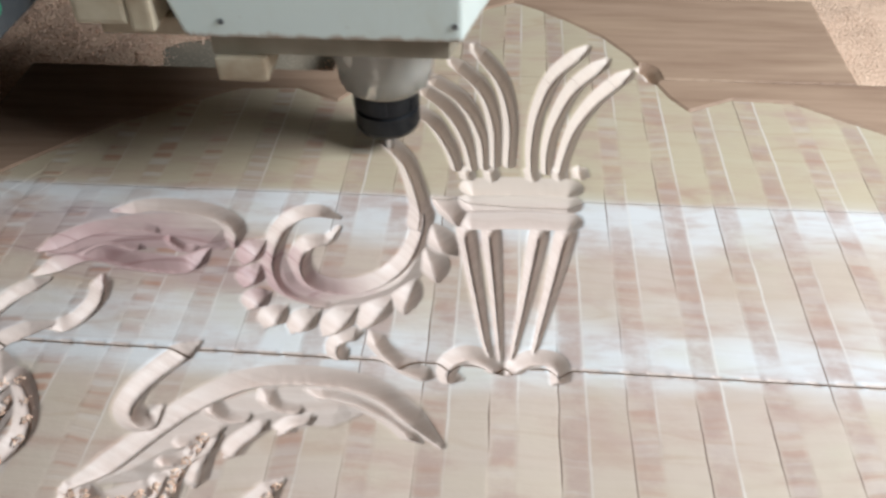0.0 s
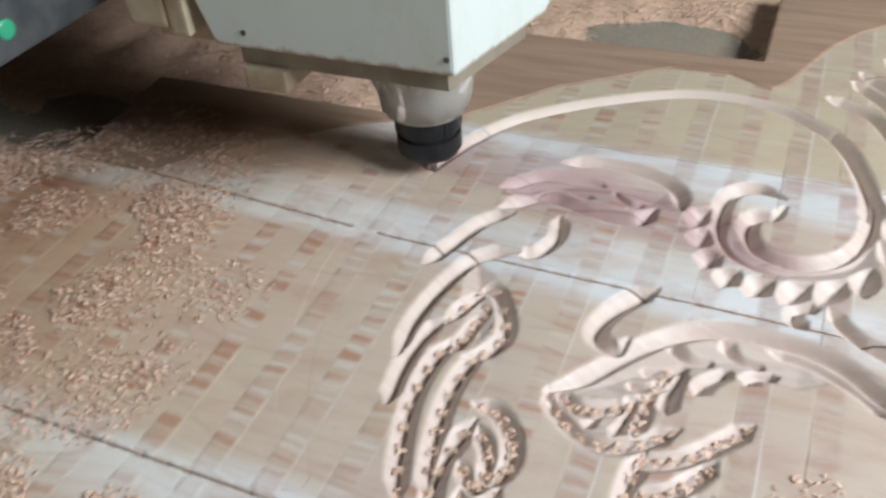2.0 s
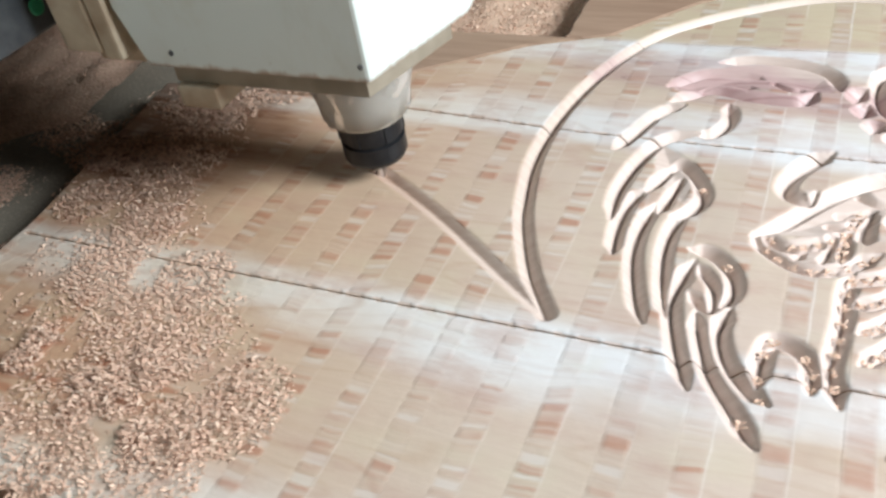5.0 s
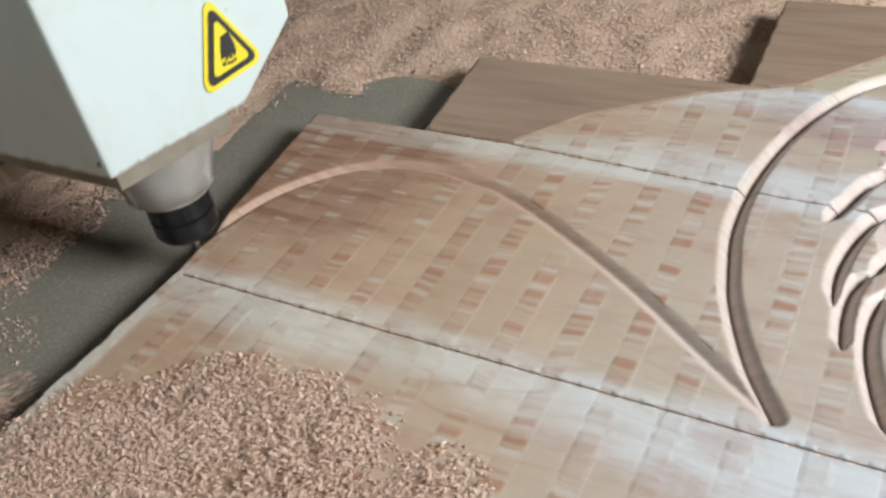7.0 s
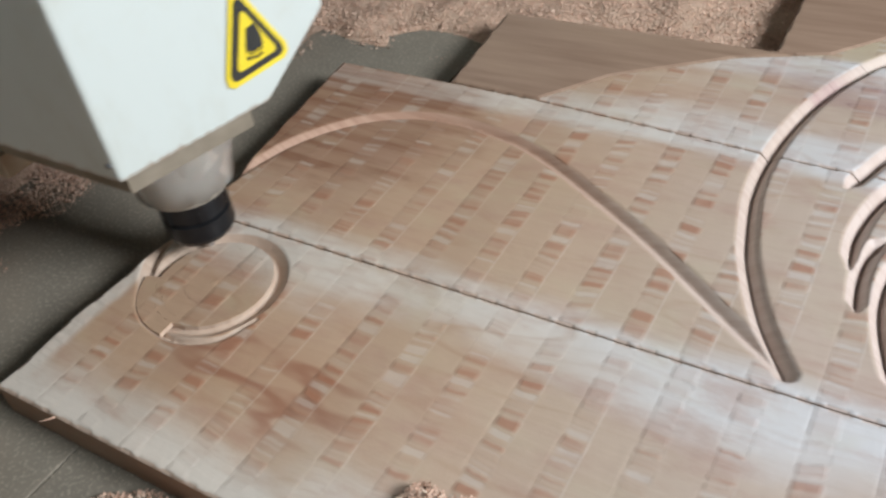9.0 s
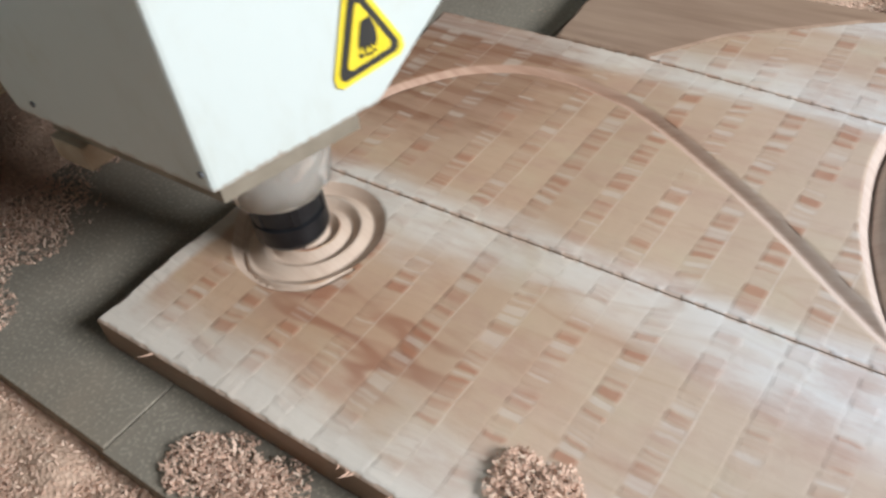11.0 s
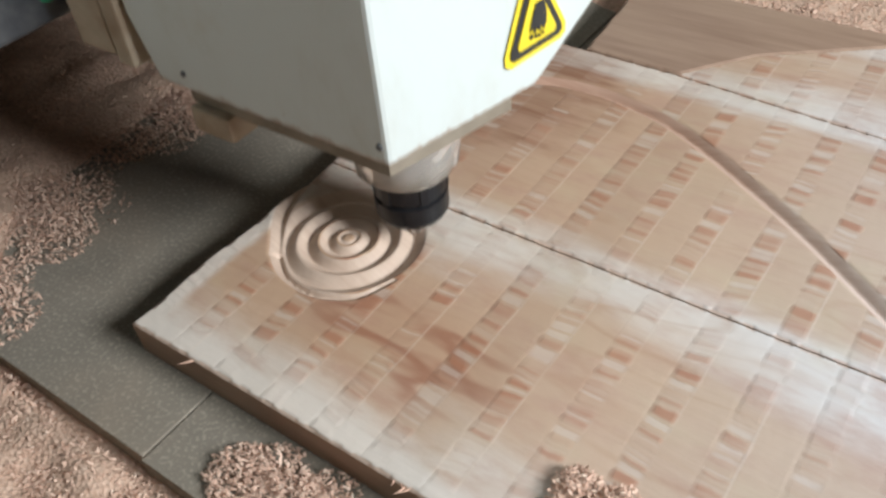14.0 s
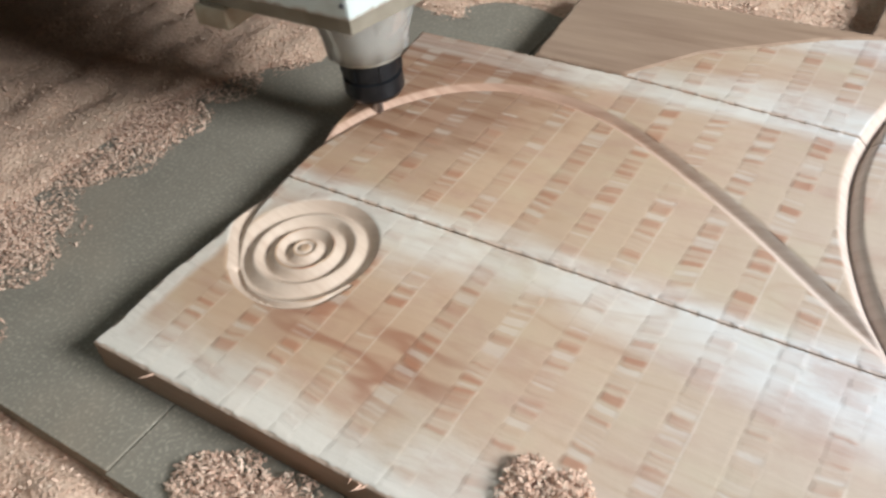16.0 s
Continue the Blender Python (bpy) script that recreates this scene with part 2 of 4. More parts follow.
def chip_mat():
    n = Nodes("wood_shavings")
    r = n.add("NewGeometry").outputs["Random Per Island"]
    base = n.mix(r, (0.78, 0.545, 0.41), (0.62, 0.385, 0.275))
    base = n.mix(n.step(n.math("FRACT", n.math("MULTIPLY", r, 7.3)), 0.7, 1.0), base, (0.80, 0.60, 0.46))
    return n.done(base, 0.75)


def chip_bed_mat():
    n = Nodes("shaving_layer")
    pos = n.add("NewGeometry").outputs["Position"]
    v = n.add("TexVoronoi")
    n.put(v.inputs["Vector"], n.scaled(pos, 1, 1.3, 1))
    v.inputs["Scale"].default_value = 260
    r = n.add("SeparateColor")
    n.put(r.inputs[0], v.outputs["Color"])
    base = n.mix(r.outputs[0], (0.72, 0.50, 0.365), (0.53, 0.34, 0.24))
    big = n.noise(pos, 14, 4)
    base = n.mix(n.step(big, 0.42, 0.7), base, (0.64, 0.445, 0.32))
    n.bump(n.math("ADD", v.outputs["Distance"], n.math("MULTIPLY", n.noise(pos, 180, 3), 0.5)), 0.6, 0.0022)
    return n.done(base, 0.8)


def board_mat():
    """Grey-brown fibreboard with dust on it."""
    n = Nodes("spoilboard")
    pos = n.add("NewGeometry").outputs["Position"]
    a = n.noise(pos, 22, 5, 0.6)
    b = n.noise(pos, 300, 3)
    base = n.mix(a, (0.19, 0.163, 0.127), (0.30, 0.258, 0.20))
    base = n.mix(n.math("MULTIPLY", n.step(b, 0.5, 0.68), 0.6), base, (0.44, 0.38, 0.29))
    dust = n.noise(pos, 5, 4)
    base = n.mix(n.math("MULTIPLY", n.step(dust, 0.5, 0.75), 0.35), base, (0.4, 0.29, 0.2))
    n.bump(b, 0.25, 0.0008)
    return n.done(base, 0.8)


def plain(name, a, b, rough, scale=20, metal=0.0, bump=0.05, spec=None):
    n = Nodes(name)
    pos = n.add("TexCoord").outputs["Object"]
    t = n.noise(pos, scale, 4)
    base = n.mix(n.step(t, 0.3, 0.75), a, b)
    n.bump(n.noise(pos, scale * 8, 3), bump, 0.001)
    return n.done(base, rough, metal, spec)


def dirty_paint():
    """White machine paint with brown dust towards the rough patches."""
    n = Nodes("white_machine_paint")
    pos = n.add("TexCoord").outputs["Object"]
    t = n.noise(pos, 9, 5, 0.65)
    base = n.mix(n.step(t, 0.52, 0.8), (0.57, 0.62, 0.59), (0.51, 0.52, 0.45))
    grime = n.noise(n.scaled(pos, 1, 1, 0.5), 11, 5, 0.7)
    base = n.mix(n.math("MULTIPLY", n.step(grime, 0.5, 0.75), 0.3), base, (0.42, 0.40, 0.30))
    spots = n.noise(pos, 90, 2)
    base = n.mix(n.math("MULTIPLY", n.step(spots, 0.72, 0.8), 0.5), base, (0.35, 0.3, 0.24))
    xyz = n.add("SeparateXYZ")
    n.put(xyz.inputs[0], pos)
    rust = n.step(n.math("ADD", xyz.outputs[2], n.math("MULTIPLY", n.noise(n.scaled(pos, 60, 60, 20), 1.0, 4, 0.7), 0.02)), 0.1655, 0.1590)
    base = n.mix(n.math("MULTIPLY", rust, 0.8), base, (0.27, 0.16, 0.09))
    n.bump(n.noise(pos, 300, 2), 0.06, 0.0005)
    return n.done(base, 0.38)


def film_mat():
    """Clear cling film."""
    n = Nodes("clear_film")
    b = n.bsdf
    b.inputs["Transmission Weight"].default_value = 0.75
    b.inputs["IOR"].default_value = 1.25
    pos = n.add("TexCoord").outputs["Object"]
    n.bump(n.noise(pos, 60, 4), 0.9, 0.004)
    return n.done((0.82, 0.8, 0.75), 0.22)


M_WOOD, M_RAW, M_CHIP, M_LAYER, M_BOARD = carved_wood(), raw_wood(), chip_mat(), chip_bed_mat(), board_mat()
M_PAINT = dirty_paint()
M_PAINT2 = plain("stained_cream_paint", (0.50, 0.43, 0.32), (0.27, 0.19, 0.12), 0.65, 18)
M_BLACK = plain("black_oxide_steel", (0.018, 0.019, 0.022), (0.03, 0.031, 0.034), 0.34, 60, 0.6)
M_STEEL = plain("bright_steel", (0.5, 0.5, 0.5), (0.62, 0.61, 0.6), 0.28, 80, 1.0)
M_NOSE = plain("dusty_cast_metal", (0.42, 0.39, 0.33), (0.27, 0.22, 0.16), 0.5, 30, 0.4)
M_UNDERPLATE = plain("grey_brown_plate", (0.20, 0.165, 0.12), (0.30, 0.26, 0.2), 0.7, 25)
M_RAIL = plain("dark_rail_steel", (0.09, 0.1, 0.11), (0.16, 0.17, 0.18), 0.4, 40, 0.7)
M_GREEN = plain("green_bolt_cap", (0.02, 0.25, 0.13), (0.03, 0.32, 0.17), 0.4)
M_YELLOW = plain("yellow_sticker", (0.80, 0.60, 0.02), (0.83, 0.66, 0.05), 0.45, 30)
M_INK = plain("black_print", (0.02, 0.02, 0.02), (0.035, 0.035, 0.03), 0.5)
M_FILM = film_mat()
M_WALL = plain("dark_wall_plaster", (0.085, 0.072, 0.056), (0.06, 0.05, 0.038), 0.9, 3)
M_FLOOR = plain("concrete_floor", (0.09, 0.078, 0.066), (0.12, 0.10, 0.085), 0.9, 4)


# -- mesh helpers --
def mesh_of(name, verts, faces, material, smooth=False):
    me = bpy.data.meshes.new(name)
    me.from_pydata([tuple(map(float, v)) for v in verts], [], faces)
    me.materials.append(material)
    if smooth:
        me.polygons.foreach_set("use_smooth", [True] * len(me.polygons))
    me.update()
    return me


def part(name, bm, material, parent=None, label="", smooth=False):
    me = bpy.data.meshes.new(name)
    bmesh.ops.recalc_face_normals(bm, faces=bm.faces)
    bm.to_mesh(me)
    bm.free()
    me.materials.append(material)
    if smooth:
        for p in me.polygons:
            p.use_smooth = True
    ob = new(name, me)
    ob.parent = parent
    return tagged(ob, label)


def box_bm(x0, x1, y0, y1, z0, z1, bevel=0.0, bm=None):
    bm = bm or bmesh.new()
    m = Matrix.Translation(((x0 + x1) / 2, (y0 + y1) / 2, (z0 + z1) / 2)) @ Matrix.Diagonal((x1 - x0, y1 - y0, z1 - z0, 1))
    made = bmesh.ops.create_cube(bm, size=1, matrix=m)
    if bevel:
        es = list({e for v in made["verts"] for e in v.link_edges})
        bmesh.ops.bevel(bm, geom=es, offset=bevel, segments=2, affect="EDGES", profile=0.7)
    return bm


def lathe_bm(rings, n=40, bm=None):
    """A turned shape from (radius, z) pairs, closed at both ends."""
    bm = bm or bmesh.new()
    loops = [[bm.verts.new((r * math.cos(2 * math.pi * k / n), r * math.sin(2 * math.pi * k / n), z)) for k in range(n)] for r, z in rings]
    for a, b in zip(loops, loops[1:]):
        for k in range(n):
            bm.faces.new((a[k], a[(k + 1) % n], b[(k + 1) % n], b[k]))
    bm.faces.new(loops[0])
    bm.faces.new(loops[-1][::-1])
    return bm


# -- room: added unseen shell, kept dark so little light bounces back --
def room():
    slabs = (("floor", -2.6, 2.4, -2.6, 3.6, -0.95, -0.85, M_FLOOR), ("ceiling", -2.6, 2.4, -2.6, 3.6, 3.3, 3.4, M_WALL),
             ("wall_west", -2.7, -2.6, -2.6, 3.6, -0.85, 3.3, M_WALL), ("wall_north", -2.6, 2.3, 3.6, 3.7, -0.85, 3.3, M_WALL),
             ("wall_south", -2.6, 2.3, -2.7, -2.6, -0.85, 3.3, M_WALL))
    for name, x0, x1, y0, y1, z0, z1, mat in slabs:
        tagged(part(name, box_bm(x0, x1, y0, y1, z0, z1), mat), "plain dark unseen workshop " + name.split("_")[0], name.split("_")[0], kind="structure")
    bm = bmesh.new()
    for y0, y1, z0, z1 in ((-2.6, -0.3, -0.85, 3.3), (0.95, 3.6, -0.85, 3.3), (-0.3, 0.95, 1.7, 3.3), (-0.3, 0.95, -0.85, 0.75)):
        box_bm(2.3, 2.4, y0, y1, z0, z1, bm=bm)
    tagged(part("wall_east", bm, M_WALL), "plain dark unseen workshop wall with a wide high opening", "wall", kind="structure")


room()

# -- machine bed --
bed = tagged(new("machine_bed"), "router machine bed topped with grey-brown fibreboard sheets", "machine bed", kind="structure")
part("bed_frame", box_bm(-1.3, 2.1, -1.0, 1.7, -0.16, -0.019, 0.004), M_LAYER, bed, "steel bed under a layer of shavings")
part("spoilboard", box_bm(-1.2, 0.0628, -0.063, 1.6, -0.018, 0.0, 0.0012), M_BOARD, bed, "grey-brown fibreboard sheet")
part("spoilboard", box_bm(0.0642, 2.0, -0.065, 1.6, -0.018, -0.0004, 0.0012), M_BOARD, bed, "grey-brown fibreboard sheet")
for k in range(4):
    part("leg", box_bm(-1.2 + 3.1 * (k % 2), -1.08 + 3.1 * (k % 2), -0.9 + 2.4 * (k // 2), -0.78 + 2.4 * (k // 2), -0.85, -0.16, 0.004), M_RAIL, bed)

# -- the cutter's way --
OUTLINE = [(0.0, 0.770, 0.737), (0.25, 0.728, 0.768), (0.5, 0.680, 0.779), (0.75, 0.628, 0.772), (1.0, 0.574, 0.746), (1.25, 0.528, 0.716), (1.5, 0.488, 0.680),
           (1.75, 0.461, 0.634), (2.0, 0.442, 0.584), (2.25, 0.430, 0.531), (2.5, 0.424, 0.478), (2.75, 0.425, 0.426), (3.0, 0.434, 0.377), (3.2, 0.444, 0.341), (3.5, 0.467, 0.288), (3.75, 0.494, 0.245),
           (3.85, 0.490, 0.248), (4.1, 0.449, 0.277), (4.55, 0.369, 0.336), (5.0, 0.292, 0.384), (5.3, 0.237, 0.414), (5.5, 0.197, 0.428), (5.75, 0.142, 0.437),
           (6.0, 0.090, 0.430), (6.25, 0.044, 0.404), (6.5, 0.008, 0.360), (6.75, -0.010, 0.312), (7.0, -0.019, 0.264), (7.25, -0.014, 0.210), (7.5, -0.003, 0.158), (7.75, 0.030, 0.115)]
RC = (0.068, 0.157)
SPIRAL = [(8.0, -82, 0.061), (8.5, 30, 0.056), (9.0, 136, 0.052), (9.4, 225, 0.046), (9.55, 290, 0.040), (9.7, 338, 0.037), (10.1, 530, 0.036),
          (10.5, 720, 0.026), (11.0, 1010, 0.020), (11.4, 1240, 0.012), (11.8, 1189, 0.030), (12.0, 1043, 0.024), (12.5, 835, 0.034),
          (13.0, 665, 0.044), (13.5, 528, 0.045), (14.0, 404, 0.054), (14.5, 297, 0.061), (15.0, 196, 0.063)]
LEAVE = [(15.25, -0.013, 0.190), (15.5, -0.020, 0.246), (15.75, -0.014, 0.302), (16.0, 0.001, 0.353)]


def tip(t):
    """Where the cutter stands on the panel at t seconds."""
    if t <= 7.75:
        rows = OUTLINE
    elif t >= 15.0:
        a, r = radians(196), 0.063
        rows = [(15.0, RC[0] + r * math.cos(a), RC[1] + r * math.sin(a))] + LEAVE
    else:
        s = SPIRAL
        if t < 8.0:
            a, r = radians(-82), 0.061
            k = (t - 7.75) / 0.25
            return 0.030 + k * (RC[0] + r * math.cos(a) - 0.030), 0.115 + k * (RC[1] + r * math.sin(a) - 0.115)
        a = radians(float(np.interp(t, [q[0] for q in s], [q[1] for q in s])))
        r = float(np.interp(t, [q[0] for q in s], [q[2] for q in s]))
        return RC[0] + r * math.cos(a), RC[1] + r * math.sin(a)
    ts = [q[0] for q in rows]
    return float(np.interp(t, ts, [q[1] for q in rows])), float(np.interp(t, ts, [q[2] for q in rows]))


# -- the carving --
GROOVES = []


def spline(pts, step=0.0015):
    """A smooth line through the points."""
    p = [np.array(q, float) for q in pts]
    p = [2 * p[0] - p[1]] + p + [2 * p[-1] - p[-2]]
    out = []
    for a, b, c, d in zip(p, p[1:], p[2:], p[3:]):
        n = max(2, int(np.linalg.norm(c - b) / step))
        for k in range(n):
            t = k / n
            out.append(0.5 * (2 * b + (c - a) * t + (2 * a - 5 * b + 4 * c - d) * t * t + (3 * b - a - 3 * c + d) * t**3))
    out.append(p[-2])
    return np.array(out)


def groove(half, depth, pts, taper=True):
    """One cut of the pointed cutter: half its width, its depth, its line. Short cuts are leaves, pointed at both ends."""
    line = spline(pts)
    s = np.linspace(0, 1, len(line))
    if taper == "point":
        swell = np.clip(1.05 - 0.75 * s, 0, 1)
    elif taper == "fan":
        swell = np.clip(np.minimum(s * 8 + 0.5, 1.1 - 0.5 * s), 0, 1)
    elif taper and len(pts) == 3 and half > 0.0092:
        swell = np.sin(np.pi * (0.04 + 0.92 * s)) ** 0.7
    else:
        swell = np.clip(np.minimum(s, 1 - s) * 6 + 0.35, 0, 1) if taper else np.ones(len(line))
    wide = 1.0 if half > 0.0131 or taper == "point" else 1.25
    GROOVES.append((half * wide, depth, line, swell))


groove(0.0094, 0.0092, [(0.766, 0.803), (0.803, 0.780), (0.824, 0.736), (0.834, 0.701)], "fan")
groove(0.0094, 0.0092, [(0.786, 0.840), (0.818, 0.801), (0.838, 0.751), (0.848, 0.702)], "fan")
groove(0.0094, 0.0092, [(0.792, 0.860), (0.831, 0.817), (0.852, 0.760), (0.858, 0.704)], "fan")
groove(0.0094, 0.0092, [(0.815, 0.894), (0.849, 0.842), (0.864, 0.778), (0.867, 0.708)], "fan")
groove(0.0094, 0.0092, [(0.838, 0.924), (0.867, 0.860), (0.879, 0.787), (0.879, 0.708)], "fan")
groove(0.0094, 0.0092, [(0.959, 0.926), (0.925, 0.871), (0.907, 0.806), (0.900, 0.747), (0.899, 0.704)], "fan")
groove(0.0094, 0.0092, [(0.978, 0.899), (0.944, 0.848), (0.923, 0.787), (0.914, 0.739), (0.912, 0.700)], "fan")
groove(0.0094, 0.0092, [(1.000, 0.877), (0.965, 0.827), (0.941, 0.776), (0.929, 0.731), (0.923, 0.701)], "fan")
groove(0.0085, 0.0065, [(1.006, 0.881), (1.017, 0.876), (1.021, 0.854)])
groove(0.0110, 0.0085, [(0.850, 0.674), (0.890, 0.677), (0.930, 0.677)], False)
groove(0.0115, 0.0070, [(0.850, 0.652), (0.890, 0.655), (0.928, 0.655)], False)
groove(0.0105, 0.0085, [(0.850, 0.629), (0.890, 0.632), (0.928, 0.632)], False)
groove(0.0098, 0.0090, [(0.846, 0.618), (0.858, 0.546), (0.868, 0.491), (0.877, 0.470)], "point")
groove(0.0098, 0.0090, [(0.866, 0.618), (0.872, 0.547), (0.877, 0.481)], "point")
groove(0.0098, 0.0090, [(0.905, 0.618), (0.894, 0.542), (0.884, 0.479)], "point")
groove(0.0108, 0.0095, [(0.926, 0.618), (0.912, 0.549), (0.899, 0.487)], "point")
groove(0.0078, 0.0065, [(0.879, 0.469), (0.868, 0.480), (0.855, 0.486), (0.844, 0.479), (0.842, 0.466), (0.851, 0.463)])
groove(0.0078, 0.0065, [(0.881, 0.469), (0.890, 0.479), (0.901, 0.485), (0.913, 0.483), (0.917, 0.472), (0.912, 0.463)])
groove(0.0071, 0.0065, [(0.785, 0.501), (0.797, 0.485), (0.811, 0.473), (0.825, 0.466), (0.833, 0.464)])
groove(0.0071, 0.0065, [(0.779, 0.500), (0.765, 0.496), (0.763, 0.485), (0.772, 0.476)])
groove(0.0078, 0.0049, [(0.841, 0.702), (0.845, 0.684)])
groove(0.0078, 0.0049, [(0.862, 0.703), (0.866, 0.685)])
groove(0.0078, 0.0049, [(0.898, 0.705), (0.901, 0.687)])
groove(0.0078, 0.0049, [(0.921, 0.707), (0.924, 0.689)])
groove(0.0078, 0.0049, [(0.940, 0.708), (0.942, 0.690)])
groove(0.0084, 0.0082, [(0.808, 0.662), (0.811, 0.627), (0.805, 0.589), (0.788, 0.560), (0.760, 0.546), (0.733, 0.552), (0.720, 0.573), (0.722, 0.594), (0.737, 0.599), (0.744, 0.614)])
groove(0.0084, 0.0082, [(0.742, 0.626), (0.719, 0.634), (0.701, 0.622), (0.696, 0.593), (0.700, 0.567), (0.715, 0.544), (0.741, 0.533), (0.767, 0.535)])
groove(0.0132, 0.0085, [(0.817, 0.657), (0.833, 0.643), (0.840, 0.622)])
groove(0.0132, 0.0085, [(0.818, 0.623), (0.829, 0.601), (0.840, 0.587)])
groove(0.0132, 0.0085, [(0.815, 0.594), (0.824, 0.575), (0.828, 0.556)])
groove(0.0132, 0.0085, [(0.811, 0.558), (0.806, 0.540), (0.807, 0.522)])
groove(0.0132, 0.0085, [(0.796, 0.539), (0.784, 0.521), (0.778, 0.505)])
groove(0.0132, 0.0085, [(0.772, 0.526), (0.760, 0.511), (0.753, 0.497)])
groove(0.0132, 0.0085, [(0.745, 0.520), (0.735, 0.509), (0.730, 0.498)])
groove(0.0132, 0.0085, [(0.720, 0.523), (0.713, 0.512), (0.710, 0.502)])
groove(0.0132, 0.0085, [(0.705, 0.536), (0.697, 0.529), (0.694, 0.519)])
groove(0.0132, 0.0085, [(0.691, 0.567), (0.687, 0.554), (0.685, 0.542)])
groove(0.0132, 0.0085, [(0.688, 0.596), (0.681, 0.582), (0.678, 0.566)])
groove(0.0091, 0.0073, [(0.555, 0.624), (0.588, 0.634), (0.628, 0.630), (0.656, 0.614), (0.666, 0.586)])
groove(0.0091, 0.0065, [(0.514, 0.572), (0.544, 0.600), (0.578, 0.607), (0.604, 0.604)])
groove(0.0104, 0.0082, [(0.523, 0.545), (0.553, 0.572), (0.597, 0.564), (0.633, 0.563), (0.646, 0.584)])
groove(0.0078, 0.0065, [(0.604, 0.601), (0.623, 0.585), (0.637, 0.587)])
groove(0.0078, 0.0049, [(0.537, 0.561), (0.559, 0.587), (0.595, 0.580)])
groove(0.0078, 0.0073, [(0.574, 0.546), (0.579, 0.522), (0.571, 0.500), (0.556, 0.491)])
groove(0.0078, 0.0082, [(0.490, 0.458), (0.501, 0.486), (0.516, 0.524), (0.535, 0.540)])
groove(0.0078, 0.0082, [(0.511, 0.361), (0.508, 0.402), (0.515, 0.446), (0.530, 0.481), (0.557, 0.496)])
groove(0.0078, 0.0082, [(0.523, 0.320), (0.519, 0.357), (0.521, 0.387), (0.529, 0.404)])
groove(0.0078, 0.0082, [(0.531, 0.401), (0.538, 0.423), (0.549, 0.447), (0.567, 0.428), (0.576, 0.404), (0.570, 0.385), (0.556, 0.374)])
groove(0.0065, 0.0082, [(0.546, 0.376), (0.551, 0.401), (0.555, 0.431)])
groove(0.0078, 0.0082, [(0.561, 0.253), (0.548, 0.286), (0.538, 0.326), (0.537, 0.360), (0.542, 0.387)])
groove(0.0078, 0.0082, [(0.577, 0.260), (0.567, 0.292), (0.560, 0.333), (0.561, 0.365), (0.569, 0.381)])
groove(0.0078, 0.0082, [(0.601, 0.202), (0.592, 0.225), (0.584, 0.247), (0.576, 0.279), (0.579, 0.307), (0.584, 0.325)])
groove(0.0078, 0.0082, [(0.578, 0.338), (0.595, 0.336), (0.611, 0.319), (0.615, 0.298), (0.606, 0.280)])
groove(0.0065, 0.0082, [(0.585, 0.292), (0.602, 0.278), (0.602, 0.300), (0.587, 0.322)])
groove(0.0078, 0.0082, [(0.647, 0.167), (0.631, 0.192), (0.612, 0.220), (0.601, 0.250), (0.594, 0.273)])
groove(0.0078, 0.0082, [(0.650, 0.202), (0.636, 0.213), (0.620, 0.234), (0.612, 0.260), (0.616, 0.281)])
groove(0.0078, 0.0082, [(0.642, 0.215), (0.642, 0.244), (0.648, 0.258), (0.662, 0.254), (0.672, 0.240), (0.673, 0.218)])
groove(0.0091, 0.0082, [(0.667, 0.484), (0.651, 0.466), (0.639, 0.445), (0.636, 0.427), (0.645, 0.417), (0.656, 0.417), (0.659, 0.427)])
groove(0.0091, 0.0082, [(0.619, 0.363), (0.642, 0.385), (0.664, 0.415), (0.686, 0.439), (0.713, 0.455), (0.750, 0.459), (0.790, 0.452), (0.818, 0.432), (0.842, 0.409)])
groove(0.0078, 0.0065, [(0.749, 0.448), (0.780, 0.443), (0.807, 0.430), (0.829, 0.411)])
groove(0.0084, 0.0073, [(0.684, 0.434), (0.702, 0.424), (0.720, 0.427)])
groove(0.0084, 0.0073, [(0.720, 0.446), (0.733, 0.435), (0.752, 0.433)])
groove(0.0084, 0.0073, [(0.672, 0.401), (0.688, 0.408), (0.704, 0.417)])
groove(0.0084, 0.0073, [(0.760, 0.427), (0.745, 0.423), (0.740, 0.412)])
groove(0.0084, 0.0073, [(0.730, 0.423), (0.717, 0.408), (0.711, 0.393)])
groove(0.0084, 0.0073, [(0.701, 0.407), (0.694, 0.391), (0.694, 0.373)])
groove(0.0084, 0.0073, [(0.665, 0.389), (0.683, 0.390), (0.700, 0.404)])
groove(0.0078, 0.0073, [(0.620, 0.367), (0.629, 0.352), (0.649, 0.337), (0.668, 0.334), (0.687, 0.343), (0.707, 0.361)])
groove(0.0078, 0.0073, [(0.626, 0.366), (0.646, 0.356), (0.674, 0.369)])
groove(0.0078, 0.0073, [(0.651, 0.344), (0.657, 0.361)])
groove(0.0078, 0.0073, [(0.669, 0.343), (0.677, 0.379)])
groove(0.0078, 0.0073, [(0.681, 0.346), (0.684, 0.383), (0.694, 0.412)])
groove(0.0078, 0.0073, [(0.697, 0.371), (0.696, 0.394), (0.701, 0.414)])
groove(0.0078, 0.0073, [(0.691, 0.339), (0.687, 0.314), (0.687, 0.291), (0.685, 0.266), (0.683, 0.242), (0.690, 0.211)])
groove(0.0078, 0.0073, [(0.684, 0.326), (0.713, 0.339), (0.733, 0.359), (0.749, 0.378)])
groove(0.0078, 0.0073, [(0.691, 0.303), (0.714, 0.316), (0.732, 0.343)])
